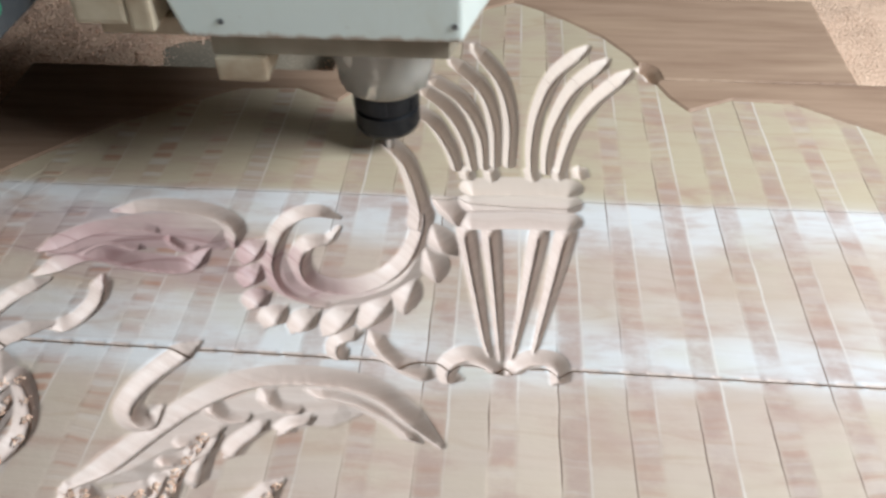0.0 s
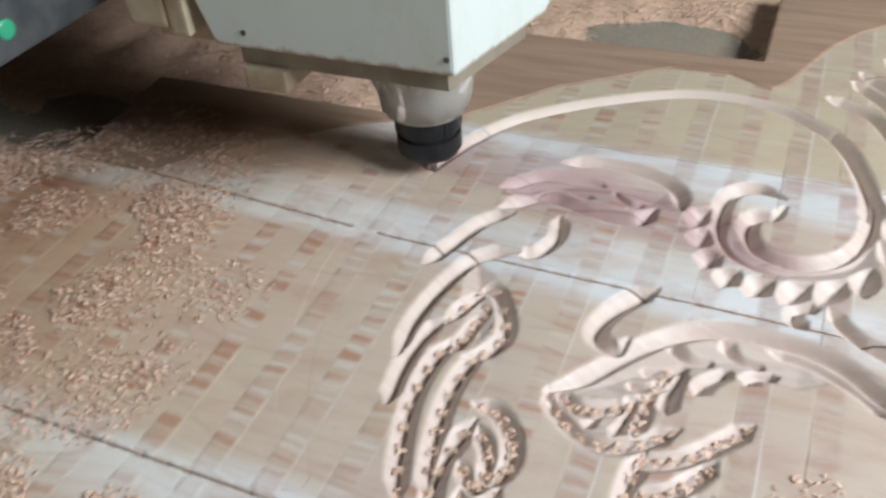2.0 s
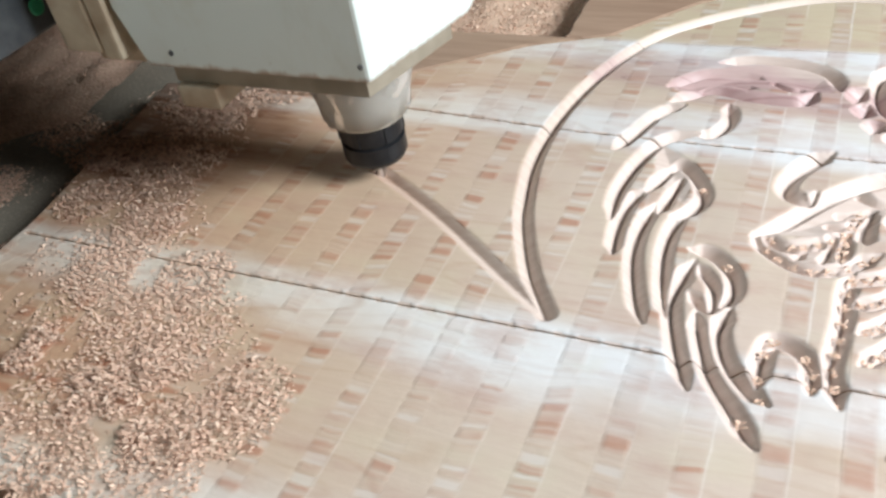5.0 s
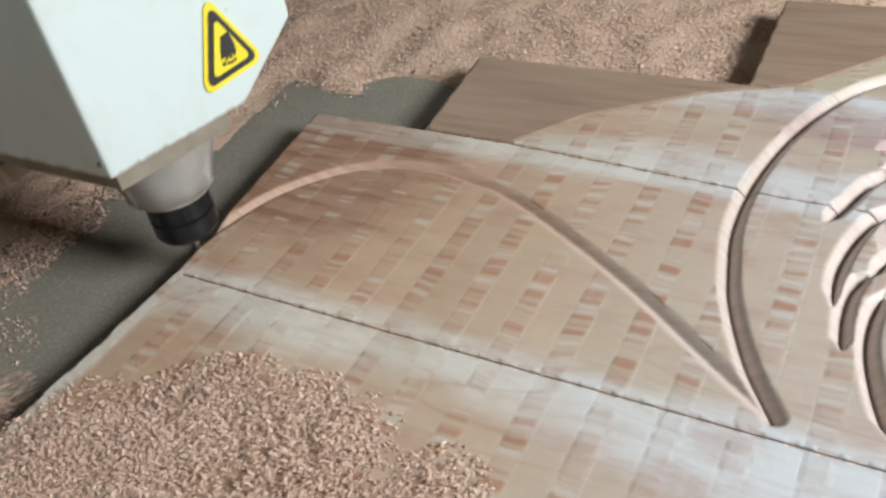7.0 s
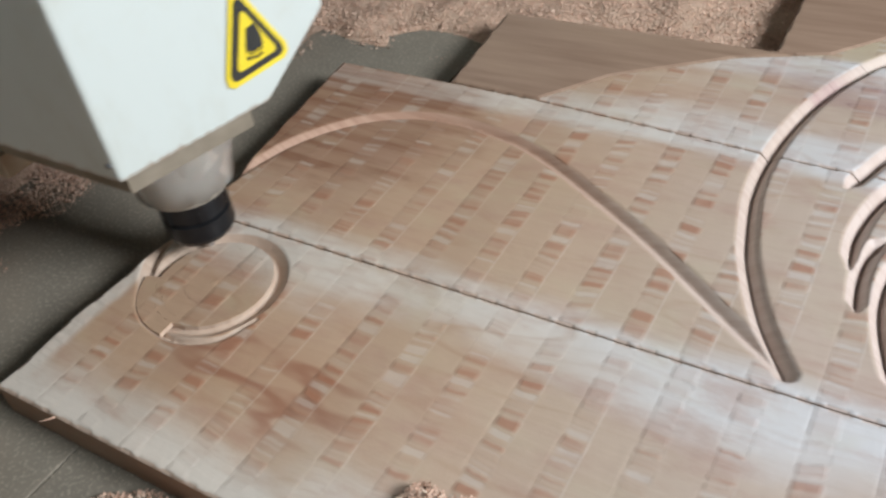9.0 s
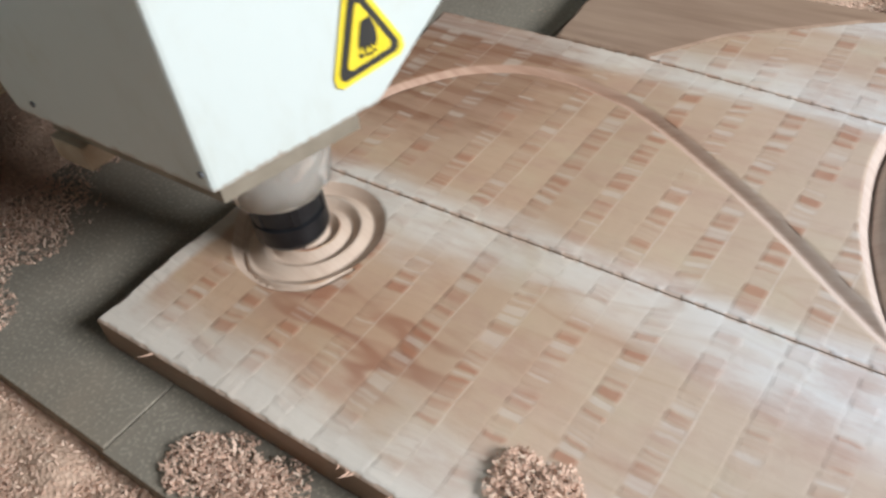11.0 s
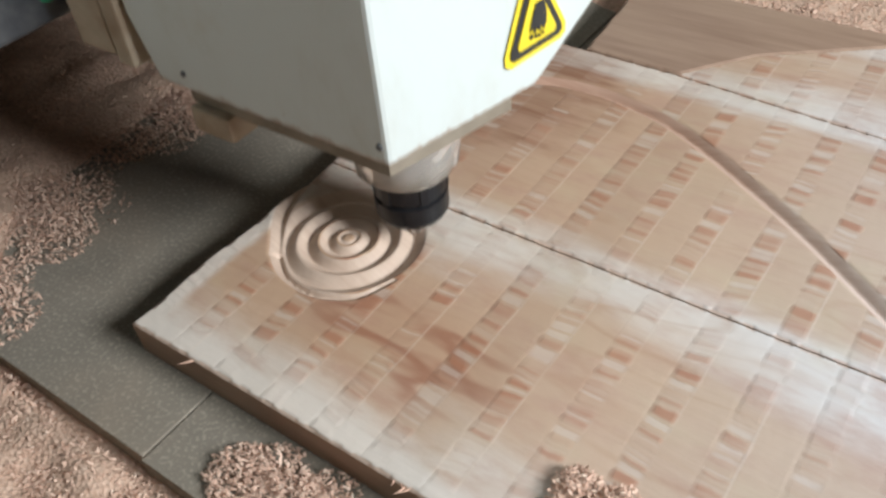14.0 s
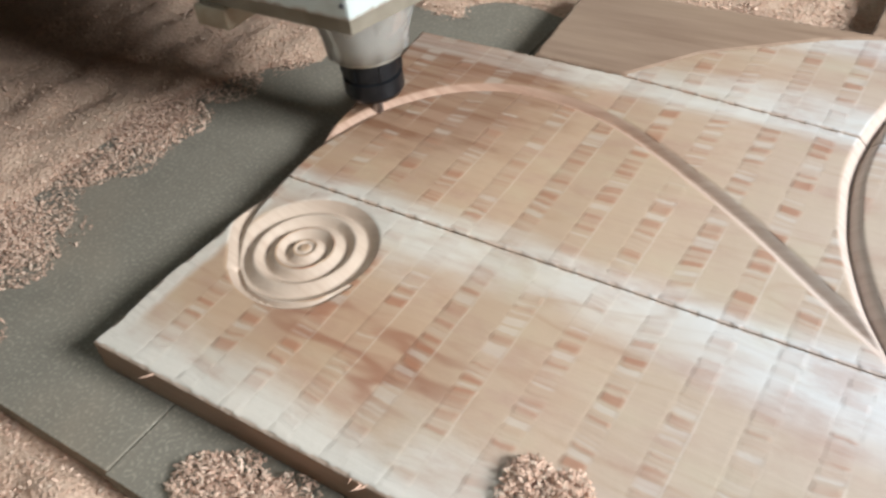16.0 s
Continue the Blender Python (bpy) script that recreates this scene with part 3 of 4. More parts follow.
groove(0.0078, 0.0073, [(0.697, 0.278), (0.715, 0.293), (0.733, 0.317)])
groove(0.0078, 0.0073, [(0.699, 0.250), (0.718, 0.271), (0.736, 0.307)])
# broad hollows that the leaves lie in
groove(0.0270, 0.0040, [(0.525, 0.570), (0.575, 0.598), (0.622, 0.602), (0.655, 0.586)])
groove(0.0200, 0.0036, [(0.640, 0.372), (0.690, 0.412), (0.735, 0.433), (0.790, 0.434)])
groove(0.0180, 0.0036, [(0.632, 0.352), (0.660, 0.356), (0.690, 0.372)])
groove(0.0150, 0.0045, [(0.813, 0.600), (0.798, 0.558), (0.760, 0.538), (0.720, 0.546), (0.702, 0.575)])
groove(0.0180, 0.0036, [(0.530, 0.470), (0.548, 0.430), (0.560, 0.395)])
# the outline of the headboard, from the fan round to the spike and on to the end
groove(0.0088, 0.0084, [(0.807, 0.623), (0.805, 0.654), (0.788, 0.709), (0.770, 0.737)], False)
groove(0.0084, 0.0076, [q[1:] for q in OUTLINE[:16]], False)
groove(0.0080, 0.0051, [q[1:] for q in OUTLINE[16:]], False)
groove(0.0088, 0.0075, [(0.030, 0.115), (0.052, 0.101), (0.085, 0.096), (0.115, 0.110), (0.129, 0.138)], "point")
RINGS = ((0.0064, 0.0030), (0.0168, 0.0076), (0.0335, 0.0094), (0.0515, 0.0112))

# limits of the faced field, left half; the right half mirrors it about the vase
AXIS = 0.880
FIELD = [(-0.06, 0.4992), (0.10, 0.4990), (0.195, 0.4985), (0.246, 0.562), (0.35, 0.634), (0.434, 0.668), (0.509, 0.751), (0.61, 0.821), (0.668, 0.825), (0.712, 0.802),
         (0.727, 0.825), (0.758, 0.905), (0.785, 0.948), (0.823, 0.985), (0.850, 1.008), (0.880, 1.028)]


def field_limit(x):
    xs = np.where(x > AXIS, 2 * AXIS - x, x)
    return np.interp(xs, [q[0] for q in FIELD], [q[1] for q in FIELD])


def surface(x, y):
    """Height of the panel's face, and whether it is faced wood."""
    u = (x - PHASE) / PASS
    part_of = u - np.floor(u)
    z = TOP - np.where(part_of < 0.41, 0.00022, 0.00004 * part_of)
    faced = y < field_limit(x)
    edge = np.clip((y - field_limit(x)) / 0.002, 0, 1)
    z = z * (1 - edge) + (TOP + 0.0016) * edge
    for half, depth, line, swell in GROOVES:
        bow = 1.15 if half > 0.0131 else 1.6
        lo, hi = line.min(0) - half, line.max(0) + half
        near = np.nonzero((x > lo[0]) & (x < hi[0]) & (y > lo[1]) & (y < hi[1]))[0]
        for k in range(0, len(near), 4000):
            some = near[k : k + 4000]
            d2 = (x[some, None] - line[None, :, 0]) ** 2 + (y[some, None] - line[None, :, 1]) ** 2
            at = d2.argmin(1)
            r = np.sqrt(d2[np.arange(len(some)), at]) / (half * swell[at])
            cut = TOP - 1.4 * depth * swell[at] * np.clip(1 - r, 0, 1) ** bow
            z[some] = np.where(r < 1, np.minimum(z[some], cut), z[some])
    r = np.hypot(x - RC[0], y - RC[1])
    for mid, half in RINGS:
        k = np.abs(r - mid) / half
        z = np.where(k < 1, np.minimum(z, TOP - min(0.0076, 0.84 * half) * np.clip(1 - k, 0, 1) ** 1.15), z)
    return z, faced


panel = tagged(new("carved_headboard_panel"), "pale timber headboard panel carved with scrolls, leaves and a vase", "carved panel")


def plank(left, right, front, back, step=0.0013):
    """One glued plank: left and right give x by depth y; front and back give y by x."""
    nv = int(0.5 * (back(0.5) - front(0.5)) / step * 2) + 1
    nu = int((right(0) - left(0)) / step) + 1
    u, v = np.meshgrid(np.linspace(0, 1, nu), np.linspace(0, 1, nv))
    ym = front(0.5) + v * (back(0.5) - front(0.5))
    x = left(ym) + u * (right(ym) - left(ym))
    y = front(x) + v * (back(x) - front(x))
    # the glue edges are rounded off a little
    x, y = x.ravel(), y.ravel()
    z, faced = surface(x, y)
    lim = np.minimum(u, 1 - u).ravel() * (right(0) - left(0))
    # joints of the upper planks are planed flush where the wood is faced
    flush = np.where(faced & (y > 0.6), 1.0, 0.0)
    lim = np.minimum(lim, np.minimum(v, 1 - v).ravel() * (back(0.5) - front(0.5)) + flush)
    z = z - np.where(y < 0.0065, 0.0011 * ((0.0065 - y) / 0.0045) ** 2, 0)
    wob = 0.0007 * np.sin(x * 310 + y * 170) + 0.0005 * np.sin(x * 97)
    z = z - np.where(lim < 0.0014 + wob, 0.0012, 0)
    top = np.stack([x, y, z], 1)
    ring = np.concatenate([np.arange(nu), np.arange(1, nv) * nu + nu - 1, (nv - 1) * nu + np.arange(nu - 2, -1, -1), np.arange(nv - 2, 0, -1) * nu])
    low = top[ring].copy()
    low[:, 2] = 0.0006
    i = (np.arange(nv - 1)[:, None] * nu + np.arange(nu - 1)[None]).ravel()
    quads = np.stack([i, i + 1, i + 1 + nu, i + nu], 1)
    m, base = len(ring), len(top)
    nxt = np.roll(np.arange(m), -1)
    side = np.stack([ring[np.arange(m)], base + np.arange(m), base + nxt, ring[nxt]], 1)
    faces = np.concatenate([quads, side])
    me = bpy.data.meshes.new("plank")
    verts = np.concatenate([top, low])
    me.vertices.add(len(verts))
    me.vertices.foreach_set("co", verts.ravel())
    me.loops.add(4 * len(faces))
    me.loops.foreach_set("vertex_index", faces.ravel().astype(np.int32))
    me.polygons.add(len(faces))
    me.polygons.foreach_set("loop_start", np.arange(0, 4 * len(faces), 4, dtype=np.int32))
    me.materials.append(M_WOOD)
    me.materials.append(M_RAW)
    fq = faced[quads].all(1)
    me.polygons.foreach_set("material_index", np.concatenate([np.where(fq, 0, 1), np.ones(m, int)]).astype(np.int32))
    sm = np.concatenate([np.ones(len(quads), bool), np.zeros(m, bool)])
    me.polygons.foreach_set("use_smooth", sm)
    me.update(calc_edges=True)
    ob = new("plank", me)
    ob.parent = panel
    return ob


def j0(x):
    return 0.2265 + 0.0015 * x


def j1(x):
    return np.interp(x, [0.1, 0.2, 0.45, 1.2], [0.499, 0.497, 0.480, 0.472])


def j2(x):
    return 0.657 + 0 * x


GAP = 0.0005
plank(lambda y: -0.012 + 0.0015 * np.sin(y * 60), lambda y: 1.42 + 0 * y, lambda x: 0.002 + 0 * x, lambda x: j0(x) - GAP)
plank(lambda y: -0.010 - (y - 0.227) * 0.137, lambda y: 1.42 + 0 * y, lambda x: j0(x) + GAP, lambda x: j1(x) - GAP)
plank(lambda y: 0.094 - 0.08 * (y - 0.5), lambda y: 1.42 + 0 * y, lambda x: j1(x) + GAP, lambda x: j2(x))
plank(lambda y: 0.385 - 0.02 * (y - 0.66), lambda y: 1.36 + 0 * y, lambda x: j2(x) + 0.0002, lambda x: 0.8588 + 0 * x)
plank(lambda y: 0.697 + 0 * y, lambda y: 1.22 + 0 * y, lambda x: 0.859 + 0 * x, lambda x: 1.045 + 0 * x)


# wood still standing in the cutter's way: it goes down to the floor of the groove as the cutter passes
SINKS = []


def standing(quad, t, depth, z=TOP - 0.00014):
    """A piece of the face between four corners, cut away at t seconds."""
    quad = [(max(q[0], -0.0085 if q[1] < 0.2265 else -0.0065 - (q[1] - 0.227) * 0.137), q[1]) for q in quad]
    c = np.mean(quad, axis=0)
    v = [(q[0] - c[0], q[1] - c[1], dz) for dz in (0.0, -0.004) for q in quad]
    f = [(0, 1, 2, 3), (7, 6, 5, 4), (0, 4, 5, 1), (1, 5, 6, 2), (2, 6, 7, 3), (3, 7, 4, 0)]
    ob = new("uncut_wood", mesh_of("uncut_wood", v, f, M_WOOD))
    ob.parent = panel
    ob.location = (c[0], c[1], z)
    SINKS.append((ob, (c[0], c[1], z), t, depth))


def standing_line(times, half, depth, z=TOP - 0.00014):
    pts = np.array([tip(t) for t in times])
    tang = np.gradient(pts, axis=0)
    tang /= np.linalg.norm(tang, axis=1)[:, None]
    side = np.stack([-tang[:, 1], tang[:, 0]], 1) * half
    for k in range(len(times) - 1):
        standing([pts[k] + side[k], pts[k] - side[k], pts[k + 1] - side[k + 1], pts[k + 1] + side[k + 1]], 0.5 * (times[k] + times[k + 1]), depth, z)


standing_line(np.linspace(0.03, 3.75, 66), 0.0112, 0.0140)
standing_line(np.linspace(3.85, 7.7, 62), 0.0112, 0.0140, TOP - 0.00010)
standing_line(np.linspace(7.7, 8.5, 14), 0.0112, 0.0140, TOP - 0.00007)
standing([(0.503, 0.236), (0.503, 0.252), (0.487, 0.252), (0.487, 0.236)], 3.78, 0.0140, TOP - 0.00004)
edges = (0.0032, 0.0242, 0.0428, 0.0495, 0.0629)
spans = ((10.5, 11.4, 14), (9.9, 10.5, 22), (9.4, 9.95, 26), (8.0, 9.3, 34))
for (t0, t1, n), ra, rb in zip(spans, edges, edges[1:]):
    for k in range(n):
        a, b = (radians(-90 + 360 * q / n) for q in (k, k + 1))
        standing([(RC[0] + r * math.cos(w), RC[1] + r * math.sin(w)) for r, w in ((ra, a), (rb, a), (rb, b), (ra, b))], t0 + (t1 - t0) * (k + 0.5) / n, 0.0100)


# splinters torn out of the panel's front edge
def splinters():
    rnd = random.Random(8)
    for x in (0.055, 0.232, 0.236, 0.241, 0.245, 0.275, 0.280, 0.286, 0.41, 0.52):
        a, ln = rnd.uniform(-2.6, -0.6), rnd.uniform(0.006, 0.014)
        bm = bmesh.new()
        c = [bm.verts.new(q) for q in ((0, -0.0009, -0.001), (0, 0.0009, -0.001), (0, 0, 0.0006), (ln, 0.0002, rnd.uniform(0.001, 0.004)))]
        for f in ((0, 1, 2), (0, 3, 1), (1, 3, 2), (2, 3, 0)):
            bm.faces.new([c[k] for k in f])
        ob = part("splinter", bm, M_CHIP, panel, "pale torn wood splinter")
        ob.matrix_basis = pose(x, 0.004, TOP - 0.0022, 0, 0, math.degrees(a))


splinters()


# -- router head --
BOX_H = 0.15


def router_head():
    head = tagged(new("router_spindle_head"), "white painted router spindle head with black collet nut and warning sticker", "router head")
    low = [(0.071, -0.096), (0.100, 0.019), (0.02, 0.050), (-0.12, 0.0), (-0.128, -0.096)]
    mid = [(0.071, -0.096), (0.116, 0.078), (0.03, 0.120), (-0.145, 0.06), (-0.143, -0.096)]
    bm = bmesh.new()
    rows = [[bm.verts.new((x, y, z)) for x, y in ring] for ring, z in ((low, BOX_H), (mid, 0.197), (mid, 0.62))]
    for a, b in zip(rows, rows[1:]):
        for k in range(5):
            bm.faces.new((a[k], a[(k + 1) % 5], b[(k + 1) % 5], b[k]))
    bm.faces.new(rows[0][::-1])
    bm.faces.new(rows[-1])
    bmesh.ops.bevel(bm, geom=list(bm.edges), offset=0.003, segments=2, affect="EDGES", profile=0.6)
    cover = part("cover", bm, M_PAINT, head, "white painted sheet-metal cover")
    bm = lathe_bm([(0.046, 0.150), (0.046, 0.110), (0.043, 0.098), (0.038, 0.082), (0.034, 0.062), (0.022, 0.058), (0.022, 0.052)])
    part("spindle_nose", bm, M_NOSE, head, "dusty grey metal spindle nose", smooth=False)
    bm = lathe_bm([(0.0495, 0.150), (0.050, 0.118), (0.046, 0.100), (0.041, 0.084), (0.0375, 0.066), (0.0365, 0.066), (0.040, 0.085), (0.045, 0.101), (0.049, 0.118), (0.0485, 0.150)], 36)
    rnd = random.Random(4)
    for v in bm.verts:
        k = 1 + rnd.uniform(-0.03, 0.05)
        v.co.x *= k
        v.co.y *= k
    part("film_wrap", bm, M_FILM, head, "crumpled clear plastic film", smooth=True)
    nut = part("collet_nut", lathe_bm([(0.016, 0.060), (0.0275, 0.0595), (0.0288, 0.058), (0.0288, 0.044), (0.0262, 0.0425), (0.0262, 0.0405), (0.0288, 0.039), (0.0288, 0.024), (0.0265, 0.0195), (0.0165, 0.0185), (0.0165, 0.0178)], 48), M_BLACK, head, "black collet nut", smooth=False)
    for k in range(6):
        a = math.pi / 3 * k
        bm = box_bm(-0.0035, 0.0035, 0.0268, 0.0296, 0.043, 0.0585, 0.0006)
        bmesh.ops.rotate(bm, cent=(0, 0, 0), matrix=Matrix.Rotation(a, 3, "Z"), verts=bm.verts)
        part("wrench_lug", bm, M_BLACK, nut)
    part("collet", lathe_bm([(0.0125, 0.0195), (0.0125, 0.013), (0.0095, 0.011)], 28), M_STEEL, head, "bright steel collet")
    part("cutter", lathe_bm([(0.0045, 0.013), (0.0045, 0.002), (0.0042, -0.004), (0.0025, -0.0066)], 20), M_STEEL, head, "round-nosed steel cutter")
    # screws on the cover's lower corner
    for x, z in ((0.066, 0.163), (-0.10, 0.163)):
        bm = lathe_bm([(0.0022, -0.0975), (0.0022, -0.0955)], 10)
        bmesh.ops.rotate(bm, cent=(0, 0, 0), matrix=Matrix.Rotation(radians(-90), 3, "X"), verts=bm.verts)
        for v in bm.verts:
            v.co = Vector((v.co.x + x, -0.0972 + (v.co.y - 0.0) * 0.0 + (0.0012 if v.co.y > -0.0965 else 0), v.co.z + z))
        part("screw", bm, M_RAIL, cover)
    # dark grey-brown plate under the cover, set in from its edge
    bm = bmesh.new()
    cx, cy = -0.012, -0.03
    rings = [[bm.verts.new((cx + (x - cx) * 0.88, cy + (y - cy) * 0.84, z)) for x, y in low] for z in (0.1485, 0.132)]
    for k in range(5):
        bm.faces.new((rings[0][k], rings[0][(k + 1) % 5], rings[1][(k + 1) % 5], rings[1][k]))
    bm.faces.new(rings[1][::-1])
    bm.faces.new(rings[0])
    part("base_plate", bm, M_UNDERPLATE, head, "dark grey-brown plate under the cover")
    # underside bracket
    bm = box_bm(-0.112, -0.074, -0.092, -0.052, 0.112, 0.1315, 0.003)
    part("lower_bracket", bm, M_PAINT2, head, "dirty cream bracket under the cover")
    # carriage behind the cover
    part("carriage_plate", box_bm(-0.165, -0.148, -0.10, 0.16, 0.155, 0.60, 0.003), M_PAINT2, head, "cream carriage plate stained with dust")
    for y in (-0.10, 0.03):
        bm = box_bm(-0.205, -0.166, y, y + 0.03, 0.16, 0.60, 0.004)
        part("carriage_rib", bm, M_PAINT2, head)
    part("bearing_block", box_bm(-0.20, -0.17, -0.055, 0.02, 0.165, 0.23, 0.003), M_NOSE, head, "brown dusty bearing block")
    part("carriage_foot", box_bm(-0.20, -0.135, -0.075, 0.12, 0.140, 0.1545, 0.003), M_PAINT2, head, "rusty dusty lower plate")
    # warning sticker on the slanting front of the cover
    ex, ey = Vector((0.045, 0.174, 0)).normalized(), Vector((0, 0, 1))
    out = Vector((0.174, -0.045, 0)).normalized()
    centre = Vector((0.071, -0.096, 0)) + ex * 0.116 + Vector((0, 0, 0.197))

    def flat(shape, lift, name, mat, parent, label=""):
        bm = bmesh.new()
        top = [bm.verts.new(centre + ex * a * 0.86 + ey * b * 1.12 + out * (lift + 0.0006)) for a, b in shape]
        bot = [bm.verts.new(centre + ex * a * 0.86 + ey * b * 1.12 + out * (lift - 0.0002)) for a, b in shape]
        bm.faces.new(top)
        for k in range(len(shape)):
            bm.faces.new((top[k], bot[k], bot[(k + 1) % len(shape)], top[(k + 1) % len(shape)]))
        return part(name, bm, mat, parent, label)

    def tri(r, c):
        pts = []
        for a in (94, 214, 334):
            for d in (-28, 0, 28):
                pts.append(((r - c) * math.cos(radians(a)) + c * math.cos(radians(a + d * 2)), (r - c) * math.sin(radians(a)) + c * math.sin(radians(a + d * 2))))
        return pts

    sticker = flat(tri(0.0345, 0.006), 0.001, "warning_sticker", M_YELLOW, head, "yellow triangular hand-injury warning sticker")
    flat(tri(0.0290, 0.004), 0.0019, "border", M_INK, sticker)
    flat(tri(0.0212, 0.0025), 0.0028, "field", M_YELLOW, sticker)
    flat([(1.55 * a - 0.001, 0.95 * b - 0.001) for a, b in ((-0.0005, 0.0125), (0.0045, 0.0135), (0.0062, 0.0060), (0.0062, -0.0010), (0.0045, -0.0050), (0.0032, -0.0012), (0.0020, -0.0056), (0.0006, -0.0016), (-0.0008, -0.0052), (-0.0020, -0.0010), (-0.0042, -0.0030), (-0.0032, 0.0030))], 0.0037, "pictogram", M_INK, sticker, "black crushed hand")
    for a, b, r in ((-0.0062, -0.0070, 0.0019), (-0.0016, -0.0078, 0.0014), (0.0018, -0.0082, 0.0014), (0.0052, -0.0076, 0.0013), (-0.0034, -0.0050, 0.0009)):
        flat([(a + r * math.cos(radians(q)), b + 0.8 * r * math.sin(radians(q))) for q in range(0, 360, 60)], 0.0037, "pictogram", M_INK, sticker)
    return head


def gantry():
    g = tagged(new("gantry_beam"), "white painted gantry beam with a dark linear rail and green bolt caps", "gantry")
    part("beam", box_bm(-0.52, -0.262, -1.2, 1.9, 0.215, 0.62, 0.006), M_PAINT, g, "white painted box beam")
    part("rail", box_bm(-0.262, -0.238, -1.15, 1.85, 0.168, 0.212, 0.003), M_RAIL, g, "dark steel linear rail")
    part("rail_seat", box_bm(-0.50, -0.263, -1.19, 1.89, 0.170, 0.2145, 0.003), M_RAIL, g)
    for k in range(30):
        bm = lathe_bm([(0.0075, 0.0), (0.0075, 0.0015), (0.006, 0.0022)], 16)
        bmesh.ops.rotate(bm, cent=(0, 0, 0), matrix=Matrix.Rotation(radians(90), 3, "Y"), verts=bm.verts)
        bmesh.ops.translate(bm, vec=(-0.238, -1.1 + 0.1 * k, 0.19), verts=bm.verts)
        part("bolt_cap", bm, M_GREEN, g, "green bolt cap")
    return g


HEAD, GANTRY = router_head(), gantry()


# -- shavings --
def flakes(n, place, seed, size=(0.0016, 0.0050)):
    """n curled flakes; place(rnd) gives the centre of each."""
    rnd = random.Random(seed)
    verts, faces = [], []
    for _ in range(n):
        c = Vector(place(rnd))
        ln, wd = rnd.uniform(*size), rnd.uniform(0.0006, 0.0014)
        m = Euler((rnd.gauss(0, 0.38), rnd.gauss(0, 0.38), rnd.uniform(0, 6.28))).to_matrix()
        h = rnd.uniform(0.0, 0.2) * ln
        b = len(verts)
        for a, z in ((-0.5, 0), (0.0, h), (0.5, 0)):
            for s in (-0.5, 0.5):
                verts.append(c + m @ Vector((a * ln, s * wd * (1.0 if a else 1.3), z)))
        faces += [(b, b + 2, b + 3, b + 1), (b + 2, b + 4, b + 5, b + 3)]
    return verts, faces


def layer(name, x0, x1, y0, y1, z0, high, step, keep, seed, label):
    """A bumpy layer of shavings on the bed, where keep(x, y) > 0."""
    nx, ny = int((x1 - x0) / step), int((y1 - y0) / step)
    verts, faces = [], []
    for j in range(ny + 1):
        for i in range(nx + 1):
            x, y = x0 + i * step, y0 + j * step
            k = max(-1.0, min(1.0, keep(x, y)))
            z = z0 - 0.002 + (high * (0.55 + 0.8 * noise.noise((x * 22, y * 22, seed)) + 0.35 * noise.noise((x * 90, y * 90, seed))) + 0.003) * max(0, k) - 0.004 * max(0, -k)
            verts.append((x, y, z))
    for j in range(ny):
        for i in range(nx):
            a = j * (nx + 1) + i
            if max(keep(*verts[q][:2]) for q in (a, a + 1, a + nx + 2, a + nx + 1)) > -0.3:
                faces.append((a, a + 1, a + nx + 2, a + nx + 1))
    ob = new(name, mesh_of(name, verts, faces, M_LAYER, True))
    return tagged(ob, label, "shavings", kind="stuff"), verts


def far_keep(x, y):
    edge = 0.585 + 0.03 * noise.noise((x * 9, y * 9, 3.0))
    behind = (y - edge) / 0.02
    hole = 1 - 1.6 * max(0, 1 - ((x - 0.02) / 0.10) ** 2 - ((y - 0.61) / 0.035) ** 2 + 0.5 * noise.noise((x * 24, y * 24, 5.0)))
    bare = 1 - ((x - 0.585) / 0.10) ** 2 - ((y - 0.93) / 0.06) ** 2 + 0.5 * noise.noise((x * 20, y * 20, 8.0))
    return min(behind, 1, 3 * hole - 2 if y < 0.66 else 1, -2 * bare)


def left_keep(x, y):
    d = math.hypot(x - 0.0, (y - 0.2) * 0.95) - 0.26 - 0.03 * noise.noise((x * 8, y * 8, 1.0))
    return min(d / 0.03, (0.62 - y) / 0.02, (y + 0.055) / 0.02)


def front_keep(x, y):
    return (-0.070 - y + 0.012 * noise.noise((x * 14, y * 14, 5.0))) / 0.01


def cable():
    cu = bpy.data.curves.new("cable", "CURVE")
    cu.dimensions, cu.bevel_depth, cu.bevel_resolution = "3D", 0.0032, 3
    sp = cu.splines.new("BEZIER")
    pts = [(0.62, 1.25, 0.03), (0.72, 1.14, 0.022), (0.80, 1.075, 0.02), (0.95, 1.07, 0.02)]
    sp.bezier_points.add(len(pts) - 1)
    for b, q in zip(sp.bezier_points, pts):
        b.co, b.handle_left_type, b.handle_right_type = q, "AUTO", "AUTO"
    cu.materials.append(M_BLACK)
    return tagged(new("cable", cu), "thin black cable lying in the shavings behind the panel", "cable")


cable()
layer("shavings", -1.1, 1.5, 0.58, 1.5, 0.0, 0.009, 0.012, far_keep, 2.0, "heaped pinkish wood shavings on the bed behind the panel")
layer("shavings", -1.1, -0.15, -0.06, 0.64, 0.0, 0.010, 0.010, left_keep, 4.0, "drift of wood shavings on the bed beside the panel")
layer("shavings", -0.7, 1.2, -0.6, -0.06, -0.018, 0.014, 0.010, front_keep, 6.0, "wood shavings heaped below the edge of the bed sheet")


